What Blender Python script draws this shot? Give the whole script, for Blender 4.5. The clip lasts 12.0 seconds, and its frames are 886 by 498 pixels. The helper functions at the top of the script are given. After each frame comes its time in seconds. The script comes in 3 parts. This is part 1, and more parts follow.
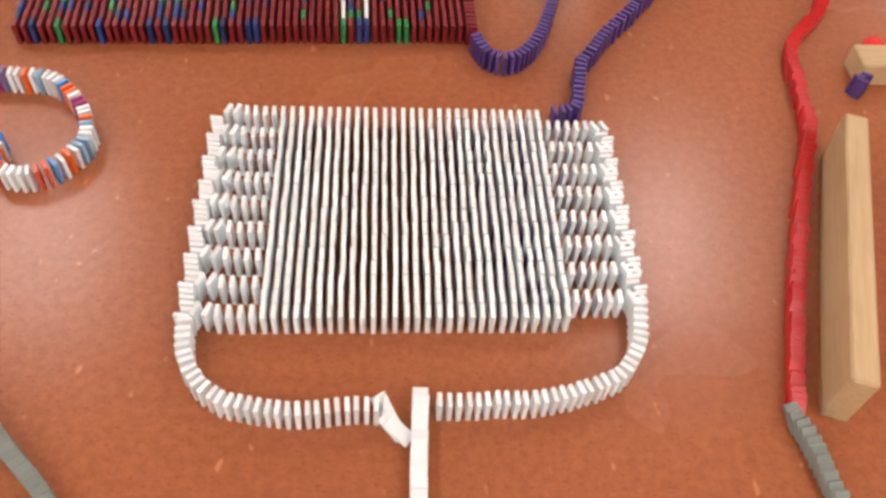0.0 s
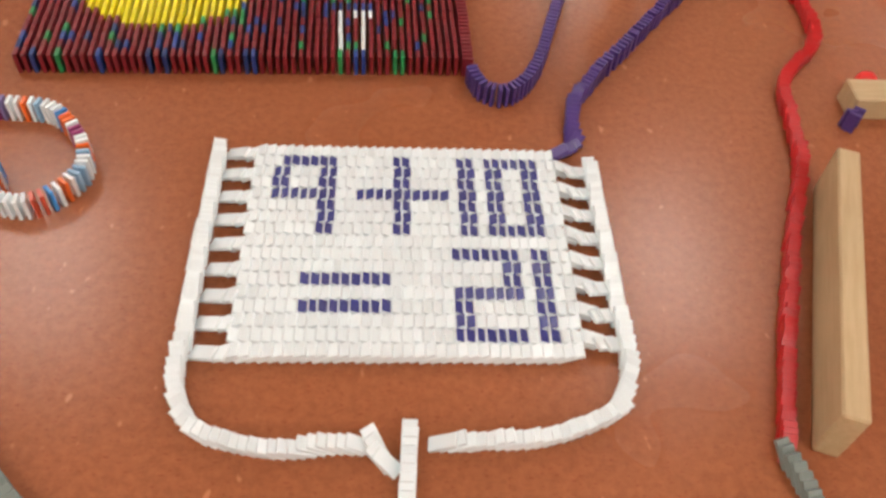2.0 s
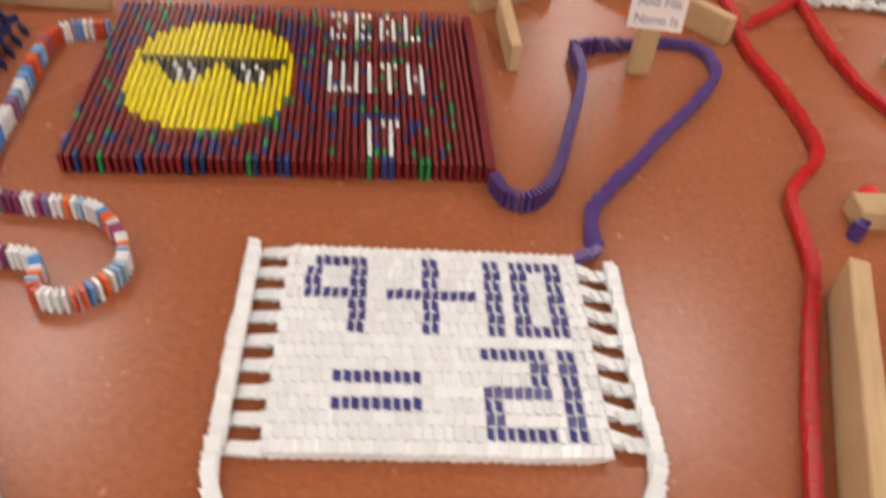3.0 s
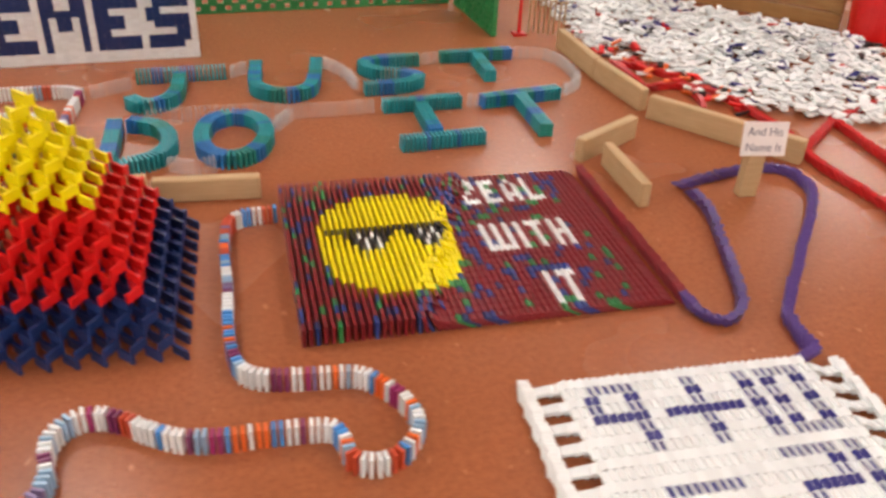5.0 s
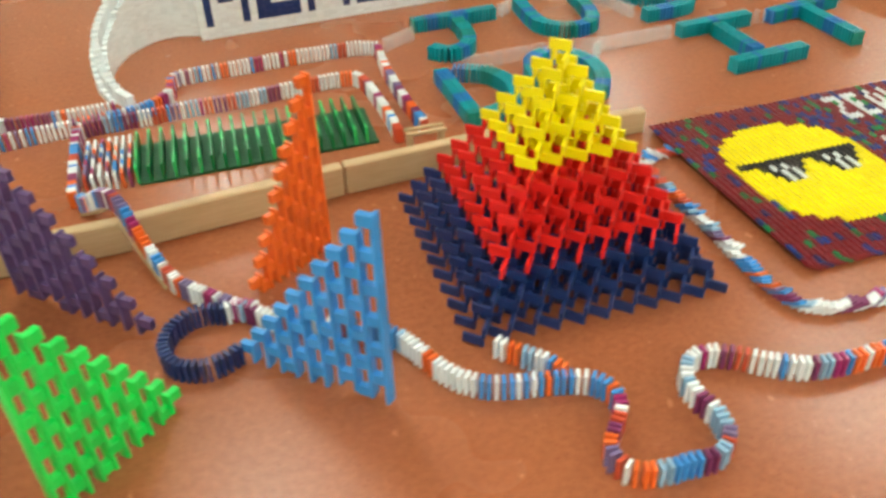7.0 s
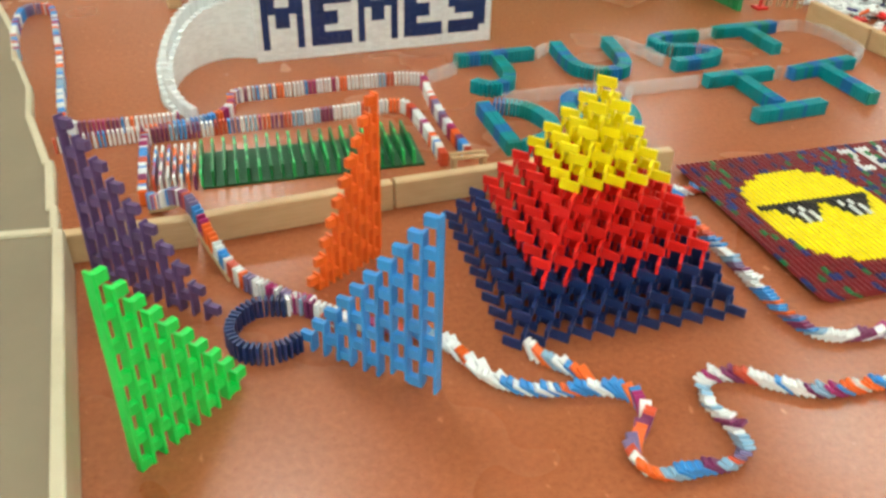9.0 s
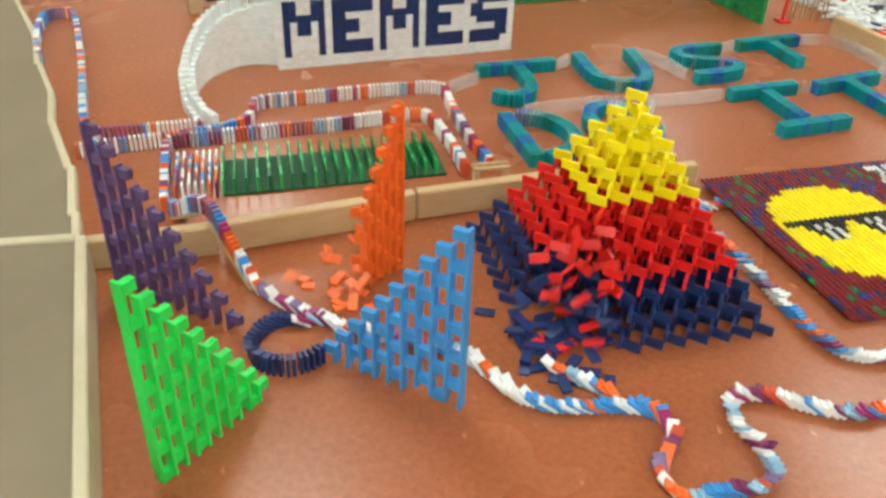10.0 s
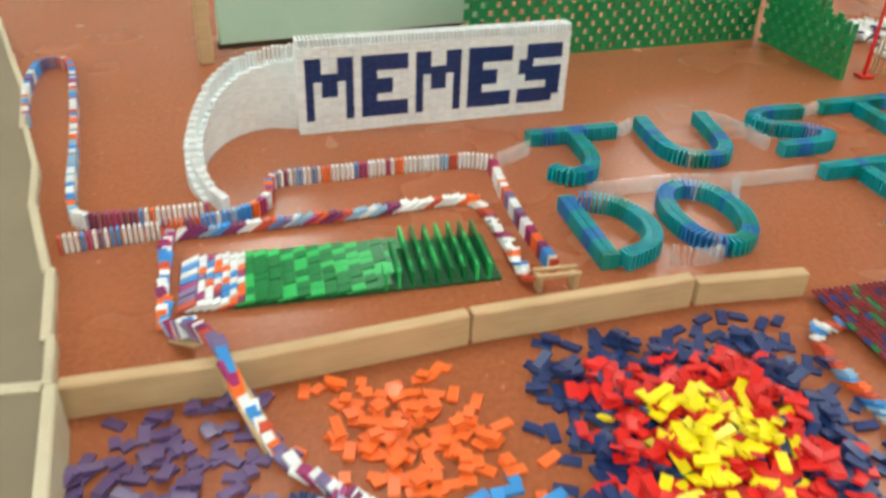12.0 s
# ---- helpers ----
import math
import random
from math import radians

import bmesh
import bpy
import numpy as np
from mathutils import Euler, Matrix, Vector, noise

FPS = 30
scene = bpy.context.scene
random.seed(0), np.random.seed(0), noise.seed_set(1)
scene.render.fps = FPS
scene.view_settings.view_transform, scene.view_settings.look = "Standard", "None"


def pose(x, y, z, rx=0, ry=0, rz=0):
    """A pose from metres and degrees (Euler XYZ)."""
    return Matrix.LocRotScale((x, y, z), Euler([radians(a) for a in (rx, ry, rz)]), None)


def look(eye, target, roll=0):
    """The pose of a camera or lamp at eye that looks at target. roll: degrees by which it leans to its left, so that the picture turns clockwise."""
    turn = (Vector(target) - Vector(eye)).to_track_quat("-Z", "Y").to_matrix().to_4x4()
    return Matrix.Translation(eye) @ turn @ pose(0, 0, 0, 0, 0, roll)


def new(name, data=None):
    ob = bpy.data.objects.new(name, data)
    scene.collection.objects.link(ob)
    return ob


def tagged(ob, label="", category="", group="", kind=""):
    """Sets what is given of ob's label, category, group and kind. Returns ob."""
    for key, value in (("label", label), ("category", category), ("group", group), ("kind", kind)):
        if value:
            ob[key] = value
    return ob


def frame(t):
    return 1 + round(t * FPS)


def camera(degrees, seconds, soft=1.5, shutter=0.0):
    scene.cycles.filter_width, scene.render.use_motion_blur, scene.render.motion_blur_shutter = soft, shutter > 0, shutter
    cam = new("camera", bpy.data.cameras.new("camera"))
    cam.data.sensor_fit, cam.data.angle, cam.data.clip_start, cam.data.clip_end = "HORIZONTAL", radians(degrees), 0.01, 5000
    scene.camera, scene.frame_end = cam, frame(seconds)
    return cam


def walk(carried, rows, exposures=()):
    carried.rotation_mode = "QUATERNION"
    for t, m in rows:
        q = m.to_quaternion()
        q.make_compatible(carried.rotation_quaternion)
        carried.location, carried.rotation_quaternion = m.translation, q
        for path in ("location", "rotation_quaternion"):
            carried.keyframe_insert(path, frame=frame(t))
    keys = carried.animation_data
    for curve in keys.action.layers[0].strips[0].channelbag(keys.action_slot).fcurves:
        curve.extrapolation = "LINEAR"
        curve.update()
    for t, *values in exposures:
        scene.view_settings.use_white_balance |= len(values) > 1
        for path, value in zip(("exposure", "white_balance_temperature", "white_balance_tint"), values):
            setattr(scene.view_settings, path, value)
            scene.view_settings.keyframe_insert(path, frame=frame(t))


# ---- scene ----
cam = camera(56.3, 12.0, soft=3.0, shutter=0.5)
UNIT = 1.17  # metres to one unit of the plan below, so that a domino stands 48 mm high
PATH = [
    (0, (-0.028, 0.297, 0.989), (0.12, 1.508, -0.596), 5.7),
    (0.5, (-0.027, 0.304, 0.996), (0.119, 1.511, -0.592), 6.1),
    (1, (-0.02, 0.302, 0.994), (0.13, 1.537, -0.572), 6.4),
    (1.5, (-0.019, 0.303, 0.997), (0.12, 1.549, -0.561), 5.8),
    (2, (-0.013, 0.3, 0.997), (0.128, 1.56, -0.549), 5.7),
    (2.5, (-0.015, 0.297, 1.002), (0.126, 1.583, -0.523), 5.7),
    (3, (-0.076, 0.272, 1.019), (0.081, 1.715, -0.357), 6.5),
    (3.5, (-0.247, 0.222, 0.998), (-0.069, 1.829, -0.179), 2.8),
    (3.7, (-0.297, 0.221, 1.012), (-0.106, 1.842, -0.144), 3.1),
    (5.3, (-0.843, 0.257, 1.012), (-0.426, 1.906, -0.04), 2.3),
    (5.5, (-0.949, 0.272, 1.013), (-0.531, 1.885, -0.094), 1.6),
    (6, (-1.227, 0.311, 1.013), (-0.704, 1.861, -0.138), -0.3),
    (6.5, (-1.477, 0.398, 1.004), (-1.062, 1.956, -0.18), 0.4),
    (7, (-1.701, 0.485, 1.004), (-1.285, 2.042, -0.18), -2.0),
    (7.2, (-1.761, 0.484, 1.014), (-1.329, 2.027, -0.183), -2.3),
    (9, (-1.82, 0.36, 1.038), (-1.399, 1.974, -0.066), 1.5),
    (9.5, (-1.838, 0.372, 1.038), (-1.431, 2.0, -0.05), 1.9),
    (10, (-1.845, 0.386, 1.037), (-1.444, 2.014, -0.053), 2.0),
    (10.5, (-1.854, 0.403, 1.031), (-1.449, 2.023, -0.071), 2.2),
    (11, (-1.869, 0.483, 1.032), (-1.482, 2.104, -0.073), 2.1),
    (11.5, (-1.863, 0.647, 1.027), (-1.531, 2.289, -0.065), 1.6),
    (12, (-1.844, 0.833, 1.019), (-1.464, 2.488, -0.036), 2.2),
]
walk(cam, [(t, look(UNIT * Vector(eye), UNIT * Vector(target), roll)) for t, eye, target, roll in PATH],
     [(0.0, -0.36, 6600, 16), (1.5, -0.54, 6450, 9), (2.5, -0.62, 6550, 12), (3.5, -0.60, 6800, 17), (5.5, -0.38, 6800, 15), (6.0, -0.28, 6600, 6),
      (6.5, -0.16, 6450, -5), (7.0, -0.16, 6350, -8), (9.0, -0.18, 6250, -6), (11.0, -0.24, 6150, -4), (12.0, -0.26, 6100, -4)])

# ---- world and light ----
world = bpy.data.worlds.new("world")
world.use_nodes = True
world.node_tree.nodes["Background"].inputs[0].default_value = (0.9, 0.95, 1.0, 1)
world.node_tree.nodes["Background"].inputs[1].default_value = 0.05
scene.world = world
LAMP = 23.0

# ---- materials ----


def nodes_of(name):
    m = bpy.data.materials.new(name)
    m.use_nodes = True
    t = m.node_tree
    return m, t, t.nodes["Principled BSDF"]


def link(t, a, b):
    t.links.new(a, b)


def ramp(t, fac, stops):
    r = t.nodes.new("ShaderNodeValToRGB")
    while len(r.color_ramp.elements) < len(stops):
        r.color_ramp.elements.new(0.5)
    for e, (p, c) in zip(r.color_ramp.elements, stops):
        e.position, e.color = p, (*c, 1)
    link(t, fac, r.inputs[0])
    return r.outputs[0]


def noise_of(t, scale, detail=4.0, rough=0.6, coord="Object", stretch=None):
    c = t.nodes.new("ShaderNodeTexCoord")
    n = t.nodes.new("ShaderNodeTexNoise")
    n.inputs["Scale"].default_value, n.inputs["Detail"].default_value, n.inputs["Roughness"].default_value = scale, detail, rough
    src = c.outputs[coord]
    if stretch:
        mp = t.nodes.new("ShaderNodeMapping")
        mp.inputs["Scale"].default_value = stretch
        link(t, src, mp.inputs[0])
        src = mp.outputs[0]
    link(t, src, n.inputs["Vector"])
    return n.outputs["Fac"]


def mix(t, kind, fac, a, b):
    m = t.nodes.new("ShaderNodeMix")
    m.data_type, m.blend_type = "RGBA", kind
    if isinstance(fac, float):
        m.inputs[0].default_value = fac
    else:
        link(t, fac, m.inputs[0])
    for k, v in ((6, a), (7, b)):
        if isinstance(v, tuple):
            m.inputs[k].default_value = (*v, 1)
        else:
            link(t, v, m.inputs[k])
    return m.outputs[2]


def bump(t, p, height, strength, distance):
    b = t.nodes.new("ShaderNodeBump")
    b.inputs["Strength"].default_value, b.inputs["Distance"].default_value = strength, distance
    link(t, height, b.inputs["Height"])
    link(t, b.outputs[0], p.inputs["Normal"])


def plastic(name, colour, rough=0.33, clear=0.0):
    """Moulded plastic: each piece a little lighter or darker, with faint scuffs; clear, if set, is how much of it hides what is behind."""
    m, t, p = nodes_of(name)
    info = t.nodes.new("ShaderNodeObjectInfo")
    isl = t.nodes.new("ShaderNodeNewGeometry")
    add = t.nodes.new("ShaderNodeMath")
    add.operation = "ADD"
    link(t, info.outputs["Random"], add.inputs[0])
    link(t, isl.outputs["Random Per Island"], add.inputs[1])
    half = t.nodes.new("ShaderNodeMath")
    half.operation = "FRACT"
    link(t, add.outputs[0], half.inputs[0])
    tone = ramp(t, half.outputs[0], [(0.0, (0.88, 0.88, 0.88)), (1.0, (1.0, 1.0, 1.0))])
    base = mix(t, "MULTIPLY", 1.0, colour, tone)
    scuff = ramp(t, noise_of(t, 160, 3), [(0.45, (0, 0, 0)), (0.8, (0.10, 0.10, 0.10))])
    base = mix(t, "ADD", 0.12, base, scuff)
    link(t, base, p.inputs["Base Color"])
    r = ramp(t, noise_of(t, 90, 2), [(0.3, (rough - 0.07,) * 3), (0.7, (rough + 0.12,) * 3)])
    link(t, r, p.inputs["Roughness"])
    if clear:
        p.inputs["Alpha"].default_value = clear
    return m


COLOURS = {
    "white": (0.85, 0.93, 0.95), "navy": (0.009, 0.033, 0.150), "red": (0.72, 0.012, 0.012), "yellow": (0.93, 0.83, 0.004),
    "orange": (0.86, 0.16, 0.022), "violet": (0.085, 0.045, 0.23), "purple": (0.105, 0.062, 0.19), "green": (0.004, 0.20, 0.048),
    "lime": (0.045, 0.72, 0.10), "sky": (0.055, 0.31, 0.76), "teal": (0.008, 0.33, 0.39), "pine": (0.006, 0.27, 0.24), "blue": (0.015, 0.19, 0.52),
    "maroon": (0.21, 0.014, 0.022), "magenta": (0.35, 0.02, 0.16), "black": (0.012, 0.012, 0.014), "grey": (0.20, 0.24, 0.22),
    "ink": (0.020, 0.022, 0.20), "moss": (0.02, 0.26, 0.08), "cobalt": (0.02, 0.055, 0.27), "lilac": (0.20, 0.16, 0.34), "ice": (0.30, 0.52, 0.72), "leaf": (0.05, 0.55, 0.14), "dark_green": (0.003, 0.085, 0.024), "scarlet": (0.53, 0.010, 0.012), "brick": (0.60, 0.085, 0.035), "plum": (0.20, 0.03, 0.13),
}
PAINT = {k: plastic(k + "_plastic", v) for k, v in COLOURS.items()}
# The bed's green is darkened: the dark between standing rows is in its colour.
PAINT["dark_green"] = plastic("darkened_bed_plastic", COLOURS["dark_green"], 0.62)
PAINT["clear"] = plastic("clear_plastic", (0.88, 0.90, 0.92), 0.22, 0.20)


def lino():
    m, t, p = nodes_of("terracotta_linoleum")
    big = ramp(t, noise_of(t, 1.6, 5), [(0.2, (0.335, 0.112, 0.047)), (0.8, (0.395, 0.137, 0.060))])
    fine = ramp(t, noise_of(t, 70, 5, 0.7), [(0.35, (0.82, 0.80, 0.78)), (0.65, (1.06, 1.06, 1.06))])
    col = mix(t, "MULTIPLY", 1.0, big, fine)
    speck = ramp(t, noise_of(t, 110, 2, 0.4, stretch=(1, 2.6, 1)), [(0.63, (0, 0, 0)), (0.70, (0.6, 0.6, 0.6))])
    col = mix(t, "MIX", speck, col, (0.24, 0.055, 0.025))
    pale = ramp(t, noise_of(t, 55, 2, 0.4, stretch=(1, 0.5, 1)), [(0.70, (0, 0, 0)), (0.76, (0.6, 0.6, 0.6))])
    col = mix(t, "MIX", pale, col, (0.62, 0.25, 0.13))
    link(t, col, p.inputs["Base Color"])
    r = ramp(t, noise_of(t, 1.3, 3), [(0.0, (0.20, 0.20, 0.20)), (1.0, (0.33, 0.33, 0.33))])
    link(t, r, p.inputs["Roughness"])
    p.inputs["Specular IOR Level"].default_value = 0.30
    bump(t, p, noise_of(t, 34, 3), 0.05, 0.006)
    return m


def wood(name, light, dark, axis=(1, 14, 14), scale=9):
    m, t, p = nodes_of(name)
    grain = ramp(t, noise_of(t, scale, 6, 0.65, stretch=axis), [(0.3, dark), (0.7, light)])
    patch = ramp(t, noise_of(t, 5, 3), [(0.3, (0.86, 0.85, 0.82)), (0.7, (1.0, 1.0, 1.0))])
    link(t, mix(t, "MULTIPLY", 1.0, grain, patch), p.inputs["Base Color"])
    p.inputs["Roughness"].default_value = 0.6
    bump(t, p, noise_of(t, scale * 4, 4, 0.6, stretch=axis), 0.15, 0.002)
    return m


def plain(name, a, b, rough, scale=6, relief=0.05):
    m, t, p = nodes_of(name)
    link(t, ramp(t, noise_of(t, scale, 5), [(0.3, a), (0.7, b)]), p.inputs["Base Color"])
    p.inputs["Roughness"].default_value = rough
    bump(t, p, noise_of(t, scale * 12, 3), relief, 0.003)
    return m


def glow(name, colour, strength):
    m, t, p = nodes_of(name)
    p.inputs["Emission Color"].default_value, p.inputs["Emission Strength"].default_value = (*colour, 1), strength
    return m


LINO = lino()
PINE = wood("pale_beech", (0.60, 0.45, 0.26), (0.50, 0.36, 0.19))
CRATE = wood("slatted_pine", (0.42, 0.25, 0.09), (0.28, 0.15, 0.05))
CARD_TAN = plain("tan_board", (0.18, 0.155, 0.10), (0.24, 0.205, 0.135), 0.5, 2)
CARD_PALE = plain("cream_edge", (0.50, 0.47, 0.33), (0.60, 0.57, 0.42), 0.5)
# Dark brown for seams and slots, and for the shade painted under the table.
SEAM_AND_SHADE = plain("dark_seam_and_shade", (0.05, 0.035, 0.02), (0.08, 0.06, 0.03), 0.8)
MINT = plain("mint_panel", (0.40, 0.62, 0.50), (0.46, 0.68, 0.56), 0.5, 3)
WALLPAINT = plain("wall_paint", (0.70, 0.67, 0.61), (0.76, 0.73, 0.67), 0.85, 2)
CEILPAINT = plain("ceiling_paint", (0.72, 0.71, 0.67), (0.78, 0.77, 0.73), 0.9, 3)
PAPER = plain("white_paper", (0.80, 0.80, 0.80), (0.86, 0.86, 0.86), 0.75, 20, 0.02)
INK = plain("slate_ink", (0.12, 0.15, 0.22), (0.15, 0.18, 0.26), 0.8)
TUBE = glow("lamp_diffuser", (1.0, 0.96, 0.90), LAMP)

# ---- building helpers ----
T_, W_, H_ = 0.0064, 0.0205, 0.041  # a domino's thickness, width and height in plan units
BROAD = 0.0230  # the packed fields hold a broader kind
RNG = random.Random(7)
BASES, MOVES = {}, []


def box_bm(bm, sx, sy, sz, m=Matrix(), bevel=0.0):
    made = bmesh.ops.create_cube(bm, size=1.0, matrix=m @ Matrix.Diagonal((sx, sy, sz, 1)))
    if bevel:
        edges = {e for v in made["verts"] for e in v.link_edges}
        bmesh.ops.bevel(bm, geom=list(edges), offset=bevel, segments=1, affect="EDGES", profile=0.5)


def mesh_of(name, bm, *mats):
    me = bpy.data.meshes.new(name)
    bm.to_mesh(me)
    bm.free()
    for m in mats:
        me.materials.append(m)
    return me


def domino_mesh(colour, back=None, width=W_, thick=T_):
    bm = bmesh.new()
    box_bm(bm, thick, width, H_, Matrix(), 0.0008)
    if back:
        bm.faces.ensure_lookup_table()
        for f in bm.faces:
            if f.normal.x < -0.9 and f.calc_area() > 5e-4:
                f.material_index = 1
    return mesh_of("domino_" + colour, bm, *([PAINT[colour], PAINT[back]] if back else [PAINT[colour]]))


DOMINO = {c: domino_mesh(c) for c in PAINT}
DOMINO.update({c + "_broad": domino_mesh(c, None, BROAD, 0.0068 if c == "white" else 0.0074) for c in ("white", "maroon", "moss", "cobalt", "navy", "yellow", "black")})
DOMINO.update({c + "_broad": domino_mesh(c, None, 0.0238) for c in ("green", "leaf")})
for c in ("orange", "purple", "lime", "sky"):
    short = bmesh.new()
    box_bm(short, T_, W_, 0.0262, Matrix(), 0.0008)
    DOMINO[c + "_short"] = mesh_of("domino_" + c + "_short", short, PAINT[c])
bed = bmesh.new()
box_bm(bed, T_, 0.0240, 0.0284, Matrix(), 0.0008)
DOMINO["green_bed"] = mesh_of("domino_green_bed", bed, PAINT["dark_green"])
DOMINO["printed_broad"] = domino_mesh("white", "ink", BROAD, 0.0068)


def thing(name, x, y, z, label, category, group="", kind=""):
    """An empty at a thing's base; its pieces become children."""
    e = new(name)
    e.empty_display_size = 0.02
    e.location = (x, y, z)
    BASES[e.name] = Matrix.Translation((-x, -y, -z))
    return tagged(e, label, category, group, kind)


def piece(owner, colour, m, rows=None):
    """One domino of a thing, at the world pose m; rows, if it moves, are world poses too."""
    ob = new("domino", DOMINO[colour])
    ob.parent = owner
    inv = BASES[owner.name]
    ob.matrix_basis = inv @ m
    if rows:
        MOVES.append((ob, [(t, inv @ q) for t, q in rows]))
    return ob


def part(name, bm, material, parent, label=""):
    ob = new(name, mesh_of(name, bm, material))
    ob.parent = parent
    return tagged(ob, label)


def solid(name, bm, materials, label, category="", group="", kind="", m=Matrix()):
    ob = new(name, mesh_of(name, bm, *materials))
    ob.matrix_world = m
    return tagged(ob, label, category, group, kind)


def upright(x, y, heading, z=0.0, lean=0.0):
    """A standing domino whose flat side faces along heading (radians), tipped forward by lean (degrees) about its leading foot."""
    a = heading
    return (Matrix.Translation((x + math.cos(a) * T_ / 2, y + math.sin(a) * T_ / 2, z)) @ Matrix.Rotation(a, 4, "Z")
            @ Matrix.Rotation(radians(lean), 4, "Y") @ Matrix.Translation((-T_ / 2, 0, H_ / 2)))


def toppling(x, y, heading, start, gap, z=0.0, twist=0.0):
    """Rows of a domino that falls onto its neighbour, gap metres on, from the second start."""
    end = 90 - math.degrees(math.asin(min(0.62, T_ / max(gap, 0.001))))
    lean = [(0.0, 0), (start, 0), (start + 0.05, 0.16), (start + 0.10, 0.48), (start + 0.15, 0.86), (start + 0.19, 1.0), (12.0, 1.0)]
    return [(t, upright(x, y, heading + radians(twist) * f, z, end * f)) for t, f in lean if 0 <= t <= 12.0], end


def smooth_path(points, closed=False):
    """A finely divided smooth curve through plan points (x, y or x, y, z)."""
    p = [Vector((*q, 0.0)[:3]) for q in points]
    out = []
    n = len(p)
    for i in range(n if closed else n - 1):
        if closed:
            a, b, c, d = p[i - 1], p[i], p[(i + 1) % n], p[(i + 2) % n]
        else:
            a, b, c, d = p[max(i - 1, 0)], p[i], p[i + 1], p[min(i + 2, n - 1)]
        for k in range(24):
            u = k / 24
            out.append(0.5 * (2 * b + (c - a) * u + (2 * a - 5 * b + 4 * c - d) * u * u + (3 * b - 3 * c + d - a) * u ** 3))
    out.append(p[0] if closed else p[-1])
    return out


def stations(points, gap, closed=False):
    """Evenly spaced (s, x, y, z, heading) along a smooth path."""
    path = smooth_path(points, closed)
    s = [0.0]
    for a, b in zip(path, path[1:]):
        s.append(s[-1] + (b - a).length)
    n = max(1, round(s[-1] / gap))
    res = []
    for i in range(n + (0 if closed else 1)):
        w = s[-1] * i / n
        x, y, z = (float(np.interp(w, s, [q[k] for q in path])) for k in range(3))
        w0, w1 = max(0, w - 0.012), min(s[-1], w + 0.012)
        dx = float(np.interp(w1, s, [q[0] for q in path]) - np.interp(w0, s, [q[0] for q in path]))
        dy = float(np.interp(w1, s, [q[1] for q in path]) - np.interp(w0, s, [q[1] for q in path]))
        res.append((w, x, y, z, math.atan2(dy, dx)))
    return res


def runs(n, mix_of, longest=3):
    """Colours in short runs, as a builder lays them by the handful."""
    out = []
    while len(out) < n:
        out += [RNG.choice(mix_of)] * RNG.randint(1, longest)
    return out[:n]


def line(name, points, gap, colours, label, clock=None, fallen=False, group="domino lines", jitter=1.5):
    """A line of dominoes. clock: pairs of (metres along the line, second at which it topples there)."""
    st = stations(points, gap)
    owner = thing(name, st[0][1], st[0][2], 0, label, "domino line", group)
    tones = runs(len(st), colours, 2 + RNG.randint(0, 1))
    for (s, x, y, z, a), c in zip(st, tones):
        a += radians(RNG.uniform(-jitter, jitter))
        slip = 0.0006 * jitter
        x, y = x + RNG.uniform(-slip, slip), y + RNG.uniform(-slip, slip)
        if clock:
            t = float(np.interp(s, [q[0] for q in clock], [q[1] for q in clock]))
            rows, end = toppling(x, y, a, t, gap, z, RNG.gauss(0, 9 if len(colours) > 2 else 3))
            piece(owner, c, upright(x, y, a, z), rows)
        else:
            end = 90 - math.degrees(math.asin(min(0.62, T_ / gap)))
            piece(owner, c, upright(x, y, a, z, end + RNG.uniform(-3, 2) if fallen else 0))
    return owner


CANDY = ["white", "orange", "white", "sky", "white", "magenta", "white", "ice", "brick", "lilac", "white", "orange", "sky", "plum"]

